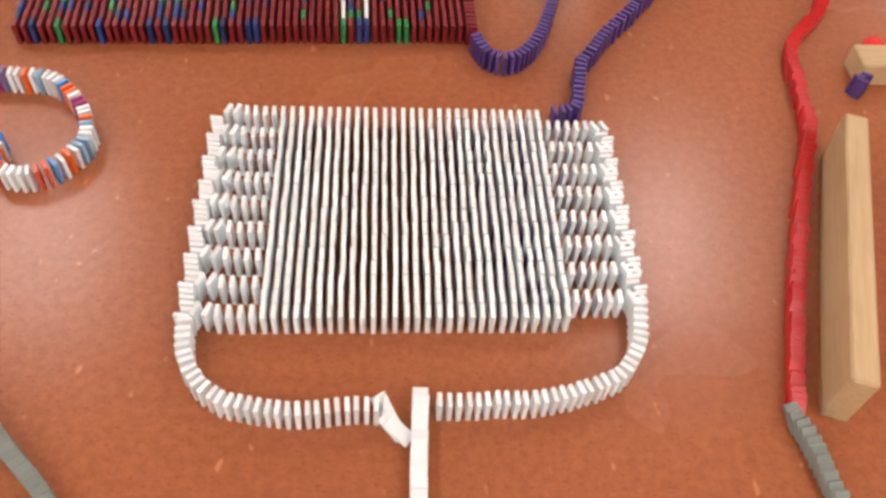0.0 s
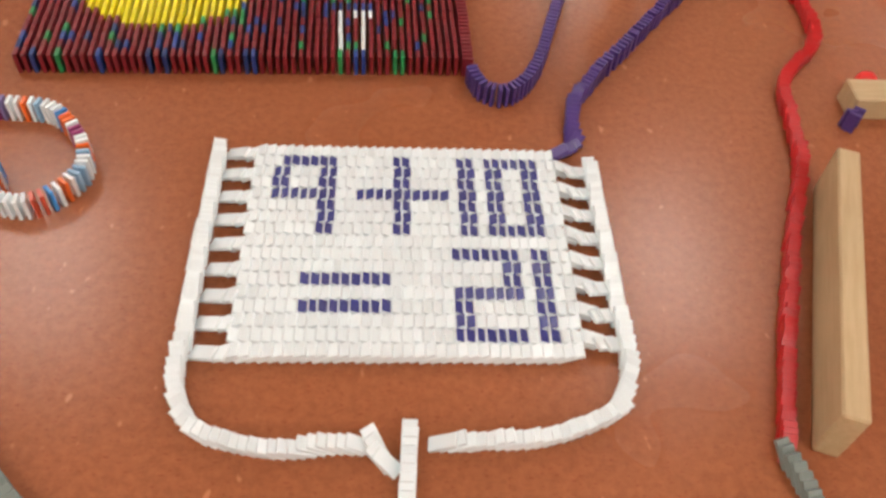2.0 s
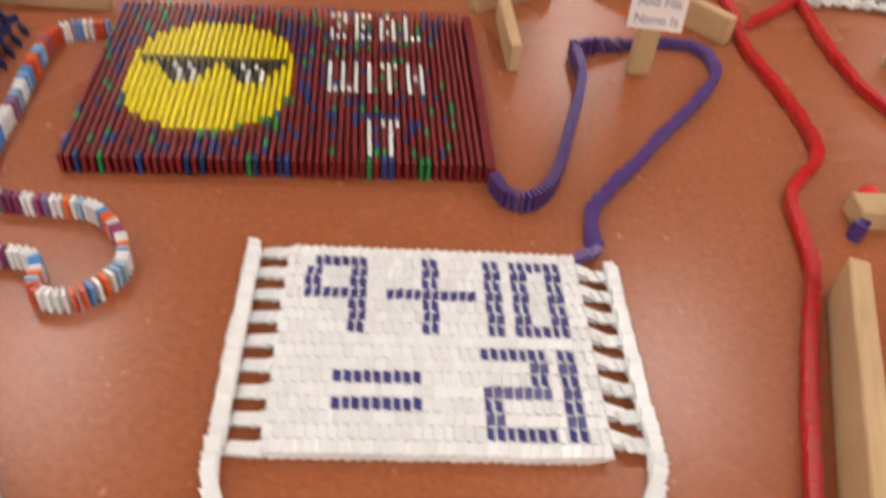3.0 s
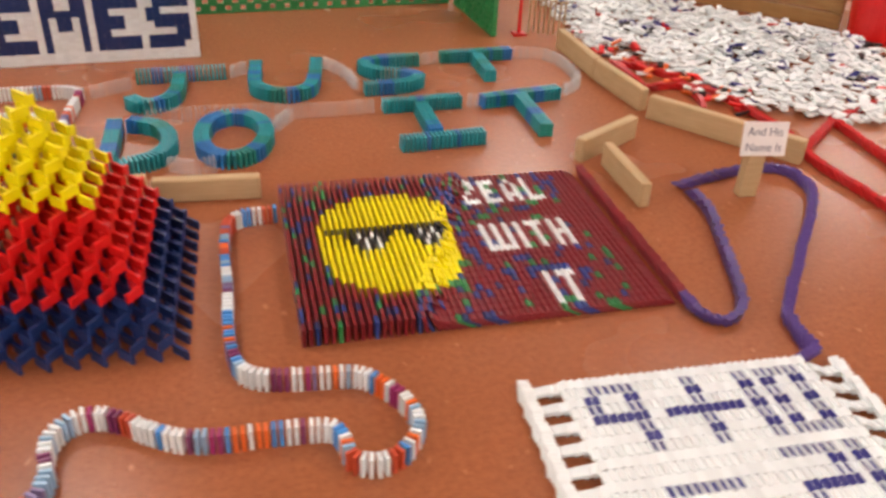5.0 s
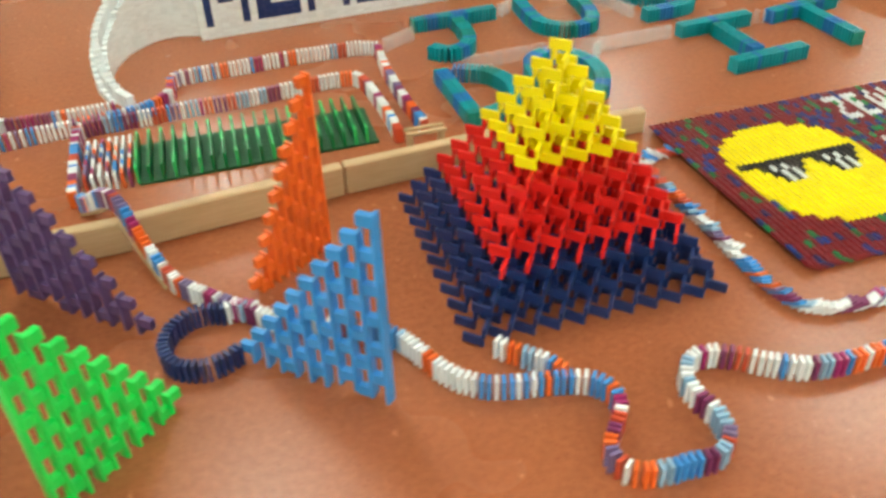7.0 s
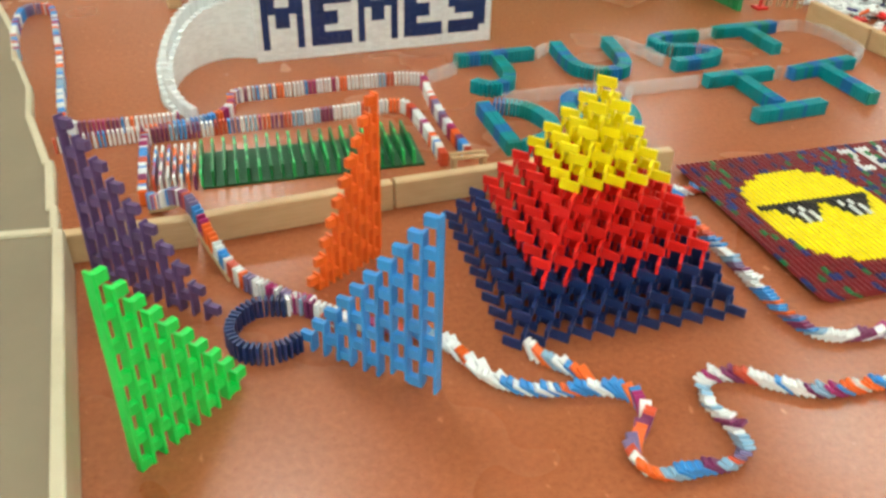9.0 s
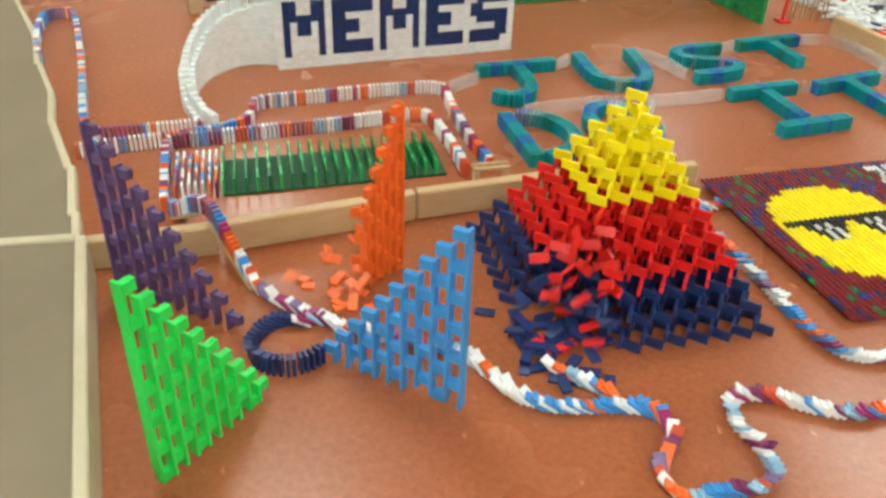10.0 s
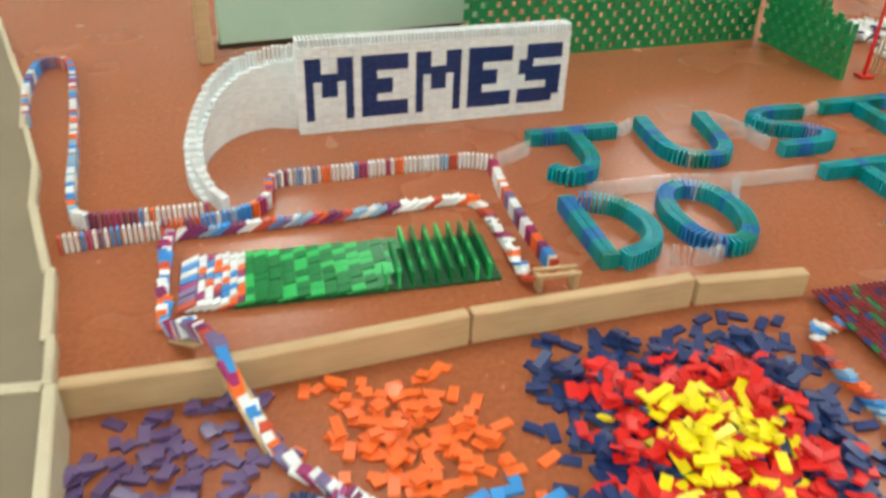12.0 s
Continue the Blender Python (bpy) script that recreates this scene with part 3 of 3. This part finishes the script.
def stick_rack():
    e = thing("stick_rack", -1.268, 2.235, 0, "small rack of pale wooden sticks at the end of a line", "rack")
    for x in (-0.04, 0.04):
        bm = bmesh.new()
        box_bm(bm, 0.010, 0.034, 0.040, Matrix.Translation((x, 0, 0.02)), 0.001)
        part("leg", bm, PINE, e)
    for y in (-0.013, 0.013):
        bm = bmesh.new()
        box_bm(bm, 0.10, 0.010, 0.008, Matrix.Translation((0, y, 0.044)), 0.001)
        part("stick", bm, PINE, e)


stick_rack()

# ---- the green field and its feed ----


def green_field():
    """Flat dominoes of a green darkened for the gaps as a bed; on it, wide apart, rows of standing ones, fed by eight
    short many-coloured rows.
    """
    cols, rows_n, step = 20, 8, 0.0288
    for r in range(rows_n):
        y0 = 2.277 + 0.0243 * r
        e = thing("domino_row", -1.955, y0, 0, "row of glossy green dominoes in a small field", "domino row", "rows of the green field")
        begin = 10.78 - 0.02 * r
        for c in range(-7, cols):
            if c < 0:
                x, gap, z = -1.966 + 0.0165 * (c + 1), 0.0165, 0.0
                t = begin + (c + 7) * 0.022
            else:
                x, gap, z = -1.950 + step * c, step, T_
                t = begin + 0.16 + c * 0.076
            y = y0 + 0.001 * max(c, 0)
            rows, end = toppling(x, y, radians(RNG.uniform(-2, 2)), t + RNG.uniform(-0.02, 0.02), gap, z, RNG.gauss(0, 3))
            colour = RNG.choice(CANDY) if c < 0 else "leaf" if RNG.random() < 0.30 else "green"
            piece(e, colour + ("" if c < 0 else "_broad"), upright(x, y, 0, z), rows if t < 11.75 else None)
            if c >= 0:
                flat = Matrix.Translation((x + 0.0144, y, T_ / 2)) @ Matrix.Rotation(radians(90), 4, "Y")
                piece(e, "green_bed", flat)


green_field()
line("domino_line", [(-2.088, 2.215), (-2.094, 2.36), (-2.098, 2.47), (-2.098, 2.545)], 0.0105, CANDY, "many-coloured domino line feeding the green field", [(0, 10.6), (0.34, 10.9)])
ROUND = [(-2.092, 2.560), (-2.05, 2.572), (-1.957, 2.578), (-1.838, 2.592), (-1.702, 2.600), (-1.559, 2.620), (-1.400, 2.640), (-1.352, 2.605), (-1.332, 2.446), (-1.326, 2.270)]
line("domino_line", ROUND, 0.0122, CANDY, "many-coloured domino line round the green field", [(0, 10.9), (0.74, 11.42), (1.1, 11.85)])
A_LINE = [(-1.262, 2.822), (-1.300, 2.838), (-1.334, 2.844), (-1.524, 2.837), (-1.678, 2.820), (-1.826, 2.806), (-1.862, 2.775), (-1.868, 2.700), (-1.905, 2.645), (-1.966, 2.615), (-2.068, 2.590), (-2.216, 2.569), (-2.332, 2.549)]
line("domino_line", A_LINE, 0.0125, CANDY, "standing line of many-coloured dominoes")
B_LINE = [(-2.015, 2.660), (-2.110, 2.650), (-2.225, 2.648), (-2.300, 2.655), (-2.338, 2.753), (-2.390, 3.134), (-2.450, 3.50), (-2.490, 3.720), (-2.535, 3.790), (-2.600, 3.750), (-2.590, 3.511), (-2.545, 3.28)]
line("domino_line", B_LINE, 0.0125, CANDY, "standing line of many-coloured dominoes turning back")
line("domino_line", [(-1.262, 2.800), (-1.270, 2.659), (-1.268, 2.466), (-1.255, 2.290)], 0.0125, CANDY, "standing many-coloured domino line to a stick rack")

# ---- teal letters ----
LETTERS = {
    "J": [[(-1.112, 2.962), (-0.836, 2.985)], [(-0.975, 2.940), (-0.978, 2.800), (-1.010, 2.725), (-1.070, 2.705), (-1.108, 2.745)]],
    "U": [[(-0.732, 3.030), (-0.738, 2.850), (-0.705, 2.780), (-0.640, 2.755), (-0.580, 2.780), (-0.550, 2.860), (-0.528, 3.045)]],
    "S": [[(-0.170, 3.050), (-0.310, 3.040), (-0.370, 2.995), (-0.335, 2.930), (-0.245, 2.905), (-0.200, 2.855), (-0.250, 2.805), (-0.388, 2.790)]],
    "T": [[(-0.080, 3.070), (0.182, 3.095)], [(0.047, 3.045), (0.052, 2.868)]],
}
LETTERS.update({
    "D": [[(-1.132, 2.570), (-1.122, 2.290)], [(-1.092, 2.575), (-1.010, 2.530), (-0.972, 2.430), (-1.000, 2.335), (-1.085, 2.290)]],
    "I": [[(-0.350, 2.638), (-0.105, 2.660)], [(-0.238, 2.610), (-0.230, 2.412)], [(-0.337, 2.358), (-0.096, 2.386)]],
    "Y": [[(-0.032, 2.645), (0.236, 2.700)], [(0.095, 2.655), (0.104, 2.405)]],
    "O": [[(-0.805, 2.598), (-0.735, 2.555), (-0.712, 2.450), (-0.745, 2.345), (-0.810, 2.308), (-0.868, 2.350), (-0.890, 2.455), (-0.868, 2.555)]],
})


def teal_letters():
    for key, strokes in LETTERS.items():
        x, y = strokes[0][0]
        e = thing("domino_letter", x, y, 0, "block letter of teal and blue dominoes standing in double file", "domino letter", "domino letters")
        for pts in strokes:
            st = stations(pts, 0.0125, closed=key == "O")
            tones = runs(len(st), ["teal", "teal", "blue", "teal", "blue", "teal", "pine"], 4)
            for (s, px, py, z, a), c in zip(st, tones):
                for side in (-0.0107, 0.0107):
                    piece(e, c, upright(px - math.sin(a) * side, py + math.cos(a) * side, a + radians(RNG.uniform(-5, 5))))


teal_letters()
for pts in ([(-1.235, 2.835), (-1.180, 2.870), (-1.130, 2.900)], [(-0.815, 2.985), (-0.770, 3.020)], [(-0.500, 3.050), (-0.440, 2.95), (-0.415, 2.830)], [(-0.150, 3.058), (-0.100, 3.066)],
            [(0.205, 3.098), (0.300, 3.08), (0.350, 2.98), (0.345, 2.80), (0.270, 2.715)], [(-1.05, 2.620), (-0.80, 2.640), (-0.60, 2.625), (-0.385, 2.640)], [(-0.075, 2.662), (-0.052, 2.650)],
            [(-0.965, 2.300), (-0.910, 2.275), (-0.850, 2.285)], [(-0.70, 2.50), (-0.64, 2.60)]):
    line("clear_line", pts, 0.0135, ["clear"], "line of clear see-through dominoes between letters", jitter=4)

# ---- white walls with blue letters ----
BLOCKS = {"M": "110011 110011 111111 101101 101101 100001 100001 100001", "E": "111111 111111 110000 111100 111100 110000 111111 111111",
          "S": "011111 011111 110000 111111 011111 000011 111111 111110"}


def brick_bm(bm, m, sx, sy, sz):
    v = [bm.verts.new(m @ Vector((sx * a, sy * b, sz * c))) for a in (-0.5, 0.5) for b in (-0.5, 0.5) for c in (-0.5, 0.5)]
    for q in ((0, 1, 3, 2), (4, 6, 7, 5), (0, 4, 5, 1), (2, 3, 7, 6), (0, 2, 6, 4), (1, 5, 7, 3)):
        bm.faces.new([v[i] for i in q])


def letter_wall():
    a, b = Vector((-1.765, 3.118)), Vector((-0.922, 3.202))
    v = b - a
    e = thing("domino_wall", a.x, a.y, 0, "white stacked domino wall spelling MEMES in dark blue", "domino wall")
    e.matrix_basis = Matrix.Translation((a.x, a.y, 0)) @ Matrix.Rotation(math.atan2(v.y, v.x), 4, "Z")
    cols, courses, ch = 36, 33, 0.00785
    dx = v.length / cols
    on = set()
    for k, letter in enumerate("MEMES"):
        for r, bits in enumerate(BLOCKS[letter].split()):
            for j, bit in enumerate(bits):
                if bit == "1":
                    on |= {(1 + 7 * k + j, 28 - 3 * r - q) for q in range(3)}
    made = {"white": bmesh.new(), "navy": bmesh.new()}
    for r in range(courses):
        for c in range(cols):
            m = Matrix.Translation((dx * (c + 0.5) + RNG.uniform(-0.0005, 0.0005), 0.024 + RNG.uniform(-0.0012, 0.0012), ch * (r + 0.5)))
            brick_bm(made["navy" if (c, r) in on else "white"], m, dx - 0.0006, 0.048, 0.0070)
    for c in range(72):
        brick_bm(made["white"], Matrix.Translation((dx * (c + 0.5) / 2, 0.024, ch * courses + 0.012)), T_, 0.048, 0.024)
    ob = part("white_stack", made["white"], PAINT["white"], e, "stacked white dominoes")
    tagged(ob, kind="stuff")
    ob = part("lettering_stack", made["navy"], PAINT["navy"], e, "dark blue dominoes forming letters")
    tagged(ob, kind="stuff")


letter_wall()
SWEEP = [(-1.772, 3.190), (-1.850, 3.205), (-1.930, 3.175), (-2.005, 3.090), (-2.048, 2.960), (-2.044, 2.840), (-2.010, 2.755), (-1.975, 2.690)]


def curved_wall():
    e = thing("curved_domino_wall", -1.772, 3.19, 0, "curved white domino wall sloping down to the floor with teeth on top", "domino wall")
    st = stations(SWEEP, 0.0245)
    low, teeth = bmesh.new(), bmesh.new()
    for s, x, y, z, a in st:
        h = float(np.interp(s, [0, 0.2, 0.45, 0.66], [0.215, 0.175, 0.085, 0.0]))
        n = int(h / 0.00785)
        for k in range(n):
            m = Matrix.Translation((x + 1.772, y - 3.19, 0.00785 * (k + 0.5))) @ Matrix.Rotation(a + RNG.uniform(-0.03, 0.03), 4, "Z")
            brick_bm(low, m, 0.0243, 0.048, 0.0072)
        for d in (-0.006, 0.006):
            m = Matrix.Translation((x + 1.772 + d * math.cos(a), y - 3.19 + d * math.sin(a), 0.00785 * n + H_ / 2)) @ Matrix.Rotation(a + RNG.uniform(-0.06, 0.06), 4, "Z")
            brick_bm(teeth, m, T_, W_, H_)
    tagged(part("courses", low, PAINT["white"], e, "stacked white dominoes"), kind="stuff")
    tagged(part("teeth", teeth, PAINT["white"], e, "white dominoes standing on top"), kind="stuff")


curved_wall()


def wall_pose(x, y, heading, z, stand):
    """Standing cells stand crosswise to the wall, the others lie on their long edge along it."""
    m = Matrix.Translation((x, y, z)) @ Matrix.Rotation(heading, 4, "Z")
    return m if stand else m @ Matrix.Rotation(radians(90), 4, "Z") @ Matrix.Rotation(radians(90), 4, "X")


def green_walls():
    for a, b, h in (((-1.13, 3.700), (0.115, 3.838), 0.40), ((0.135, 3.815), (0.190, 3.330), 0.31)):
        v = Vector((b[0] - a[0], b[1] - a[1]))
        e = thing("green_domino_wall", a[0], a[1], 0, "tall pierced wall of green dominoes", "domino wall", "green walls")
        e.rotation_euler = (0, 0, math.atan2(v.y, v.x))
        bm = bmesh.new()
        for c in range(round(v.length / 0.030)):
            top = h if h > 0.34 else h - 0.006 * c
            z = 0.0 if c % 2 else -0.030
            while z + H_ < top:
                low = max(z, 0.0)
                brick_bm(bm, Matrix.Translation((c * 0.030, 0, (low + z + H_) / 2)), 0.0260, T_, z + H_ - low - 0.001)
                z += H_ + 0.0195
            for k in range(int(top / H_)):
                brick_bm(bm, Matrix.Translation((c * 0.030 + 0.015, 0.004, H_ * (k + 0.5))), T_, W_, H_ - 0.0008)
        tagged(part("lattice", bm, PAINT["moss"], e, "green dominoes stacked in an open pattern"), kind="stuff")


green_walls()

# ---- what collapses: the pyramid and the four pierced walls ----
HEAP = {}


def settle(x, y):
    """Height of the heap at a place, which then grows by one domino."""
    k = (round(x / 0.03), round(y / 0.03))
    h = HEAP.get(k, 0.0)
    HEAP[k] = h + 0.0062
    return h


def collapse(owner, colour, m, t0, x, y, spin=1.0):
    """A domino that leaves pose m at t0, falls and comes to rest on the heap at (x, y)."""
    h = settle(x, y)
    tilt = RNG.gauss(0, 5 + 16 * min(1, h / 0.015)) * spin
    rest_z = h + T_ / 2 + 0.5 * H_ * abs(math.sin(radians(tilt))) * 0.8
    yaw = RNG.uniform(-180, 180)
    rest = Matrix.Translation((x, y, rest_z)) @ Matrix.Rotation(radians(yaw), 4, "Z") @ Matrix.Rotation(radians(90 + tilt), 4, "Y")
    p0, p1 = m.translation, rest.translation
    q0, q1 = m.to_quaternion(), rest.to_quaternion()
    q1.make_compatible(q0)
    if q0.dot(q1) < 0:
        q1 = -q1
    fall = math.sqrt(2 * max(0.01, p0.z - p1.z) / 9.8) + 0.10
    rows = [(0.0, m), (t0, m)]
    for f in (0.3, 0.55, 0.8, 1.0):
        p = Vector((p0.x + (p1.x - p0.x) * f, p0.y + (p1.y - p0.y) * f, p0.z + (p1.z - p0.z) * f * f))
        rows.append((t0 + fall * f, Matrix.Translation(p) @ q0.slerp(q1, f).to_matrix().to_4x4()))
    rows.append((12.0, rest))
    piece(owner, colour, m, [r for r in rows if r[0] <= 12.0])


PYX, PYY, PYP = -1.135, 1.758, 0.0480


FRONT = [(0.0, 9.22), (0.05, 9.55), (0.10, 9.84), (0.15, 10.06), (0.22, 10.42), (0.30, 10.90), (0.385, 11.22), (0.43, 11.34)]


def pyramid_clock(x, y):
    """When the collapse, which starts at one corner of the base, reaches a place."""
    dx, dy = x + 1.385, y - 1.505
    along, across = (dx + dy) * 0.7071, (dy - dx) * 0.7071
    d = math.hypot(0.55 * max(0, along), 0.85 * across)
    return float(np.interp(d, [q[0] for q in FRONT], [q[1] for q in FRONT]))


def pyramid():
    """Zigzag layers of dominoes on their long edges: slanting ones, and others that bridge their ends; each layer half a step further in."""
    tiers = {}
    for name, word in (("navy", "dark blue"), ("red", "bright red"), ("yellow", "bright yellow")):
        for side in ("x", "y"):
            tiers[name, side] = thing("pyramid_tier", PYX, PYY, 0, f"tier of {word} dominoes stacked crosswise in a pyramid", "pyramid tier", "tiers of the pyramid")

    def put(x, y, z, heading):
        colour = "navy" if z < 0.103 else "red" if z < 0.247 else "yellow"
        m = Matrix.Translation((x, y, z + W_ / 2)) @ Matrix.Rotation(heading + RNG.uniform(-0.03, 0.03), 4, "Z") @ Matrix.Rotation(radians(90), 4, "X")
        t = pyramid_clock(x, y) + 0.15 * z + RNG.uniform(-0.06, 0.06)
        k = z / 0.44
        spread = 1.10 if colour == "navy" else 1.04
        fx = PYX - 0.045 * k + (x - PYX) * spread + RNG.gauss(0, 0.030)
        fy = PYY - 0.045 * k + (y - PYY) * spread + RNG.gauss(0, 0.030)
        collapse(tiers[colour, "x" if x < PYX else "y"], colour, m, t, fx, min(fy, 2.088 + 0.04 * (fx + 1.1)))

    slant, bridge, layers, rise = radians(45), radians(-34), 11, 0.0418
    for k in range(layers):
        n = layers - k
        for j in range(n):
            y = PYY + PYP * (j - (n - 1) / 2)
            for i in range(n):
                put(PYX + PYP * (i - (n - 1) / 2), y, rise * k, slant)
            for i in range(n - 1):
                put(PYX + PYP * (i - (n - 2) / 2), y, rise * k + rise / 2, bridge)


pyramid()


def fan_wall(colour, word, inner, outer, top, t0, t1, drift, steps=10):
    v = Vector((outer[0] - inner[0], outer[1] - inner[1]))
    ang = math.atan2(v.y, v.x)
    e = thing("pierced_wall", outer[0], outer[1], 0, f"triangular pierced wall of {word} dominoes rising from the ring", "domino wall", "pierced walls")
    pitch = v.length / steps
    side = Vector((-math.sin(ang), math.cos(ang)))
    cells = []
    for c in range(steps):
        limit = top * (c + 1) / steps
        z = limit + 0.004 - H_
        while z > -0.020:
            cells.append((pitch * (c + 1), max(z, 0.0) + H_ / 2, True))
            z -= H_
        z = limit - W_
        while z > -0.006:
            cells.append((pitch * (c + 0.5), max(z, 0.0) + W_ / 2, False))
            z -= H_ + W_
    for s, z, stand in cells:
        for half in (0,) if stand else (-1, 1):
            x, y = inner[0] + math.cos(ang) * s + side.x * half * 0.0034, inner[1] + math.sin(ang) * s + side.y * half * 0.0034
            m = wall_pose(x, y, ang + RNG.uniform(-0.02, 0.02), z, stand)
            t = t0 + (t1 - t0) * s / v.length + 0.25 * z + RNG.uniform(-0.06, 0.06)
            away = RNG.gauss(0, 0.060 + 0.32 * z)
            back = RNG.gauss(0.010, 0.050) + drift[2] * z
            fx = max(-2.20, x + side.x * away - math.cos(ang) * back + drift[0] * z)
            fy = y + side.y * away - math.sin(ang) * back + drift[1] * z
            collapse(e, colour if stand else colour + "_short", m, t, fx, min(fy, 1.975 + 0.09 * (fx + 1.95)), 0.6)


fan_wall("orange", "orange", (-1.735, 1.772), (-1.572, 1.886), 0.385, 9.58, 10.42, (-0.03, 0.03, 0.0))
fan_wall("purple", "dark purple", (-1.915, 1.712), (-2.165, 1.915), 0.375, 10.10, 10.66, (0.05, -0.05, 0.05))
fan_wall("lime", "bright green", (-1.880, 1.530), (-2.052, 1.352), 0.385, 10.28, 10.90, (0.05, 0.10, 0.2))
fan_wall("sky", "light blue", (-1.768, 1.612), (-1.548, 1.420), 0.372, 10.32, 11.12, (-0.10, 0.10, 0.1))

# ---- red and grey lines on the near floor, already down ----
RED = [(0.517, 0.748), (0.541, 0.839), (0.570, 0.930), (0.606, 1.033), (0.646, 1.147), (0.688, 1.249), (0.712, 1.319), (0.724, 1.400), (0.735, 1.480), (0.760, 1.545), (0.835, 1.635), (0.860, 1.700), (0.862, 1.790), (0.850, 1.925), (0.828, 2.073), (0.830, 2.20)]
line("domino_line", RED, 0.0118, ["scarlet"], "toppled bright red domino line winding over the floor", fallen=True, jitter=4)
line("domino_line", [(1.25, 1.60), (1.10, 1.85), (1.058, 2.02), (1.055, 2.20), (1.065, 2.387)], 0.0118, ["scarlet"], "toppled bright red domino line", fallen=True, jitter=4)
line("domino_line", [(0.835, 2.21), (0.845, 2.30), (0.838, 2.425), (0.808, 2.60), (0.745, 2.700), (0.66, 2.735), (0.575, 2.745), (0.545, 2.95)], 0.0118, ["scarlet"], "toppled bright red domino line among the heap", fallen=True)
line("domino_line", [(0.70, 2.56), (0.715, 2.70), (0.68, 2.86), (0.60, 2.95)], 0.0125, ["scarlet"], "toppled bright red domino line among the heap", fallen=True)
line("domino_line", [(0.87, 2.225), (0.96, 2.300), (1.065, 2.387), (1.211, 2.468), (1.369, 2.533), (1.55, 2.60)], 0.0118, ["scarlet"], "toppled bright red domino line", fallen=True, jitter=4)
line("domino_line", [(0.545, 0.60), (0.538, 0.66), (0.530, 0.717), (0.522, 0.745)], 0.0125, ["grey"], "toppled grey domino line", fallen=True)
line("domino_line", [(-0.40, 0.645), (-0.428, 0.680), (-0.462, 0.715), (-0.497, 0.752), (-0.545, 0.815), (-0.60, 0.90), (-0.648, 0.975)], 0.0125, ["grey"], "toppled grey domino line", fallen=True)
line("domino_line", [(-0.655, 0.995), (-0.74, 0.996), (-0.83, 0.994)], 0.0125, ["grey"], "toppled grey domino line", fallen=True)
line("domino_line", [(0.838, 1.400), (0.846, 1.418)], 0.012, ["violet"], "two violet dominoes by a wooden block", jitter=20)


def far_heap():
    """The field that fell before: white dominoes strewn over the floor, with some dark and bright ones."""
    e = thing("domino_heap", 1.0, 2.9, 0, "strewn white dominoes with a few dark and red ones", "domino heap")
    made = {c: bmesh.new() for c in ("white", "ink", "red", "orange", "black")}
    single = 0
    for k in range(3600):
        x, y = 0.50 + 1.20 * RNG.random(), 2.36 + 1.60 * RNG.random()
        if x + y > 4.86 or x < 0.52 + 0.42 * max(0, 3.05 - y) or y < 2.40 + 0.10 * math.sin(9 * x):
            continue
        dark = 0.20 if math.sin(11 * x + 2) * math.sin(9 * y) > 0.45 else 0.02
        c = RNG.choices(("white", "ink", "red", "black"), (0.95 - dark, dark, 0.01, 0.4 * dark))[0]
        if y < 3.15 and x < 0.70 + 0.36 * max(0, 3.0 - y):
            if RNG.random() < 0.55:
                continue
            c = RNG.choice(("red", "black", "orange", "white", "red", "white"))
        m = Matrix.Translation((x, y, 0.006 + 0.030 * RNG.random())) @ Matrix.Rotation(RNG.uniform(0, 6.28), 4, "Z") @ Matrix.Rotation(radians(90 + RNG.gauss(0, 13)), 4, "Y")
        if y < 2.72 and single < 300:
            piece(e, c, m)
            single += 1
        else:
            brick_bm(made[c], Matrix.Translation((-1.0, -2.9, 0)) @ m, T_, W_, H_)
    for c, bm in made.items():
        tagged(part("loose_rest", bm, PAINT[c], e), kind="stuff")


far_heap()


def to_metres():
    """The plan is drawn in its own unit; every thing is brought to metres."""
    for ob in scene.objects:
        if ob.parent is None and ob is not cam:
            ob.location, ob.scale = ob.location * UNIT, ob.scale * UNIT


to_metres()


def motions():
    for ob, rows in MOVES:
        kept = [rows[0]]
        for r in rows[1:]:
            if r[0] - kept[-1][0] > 0.03:
                kept.append(r)
        walk(ob, kept)


motions()
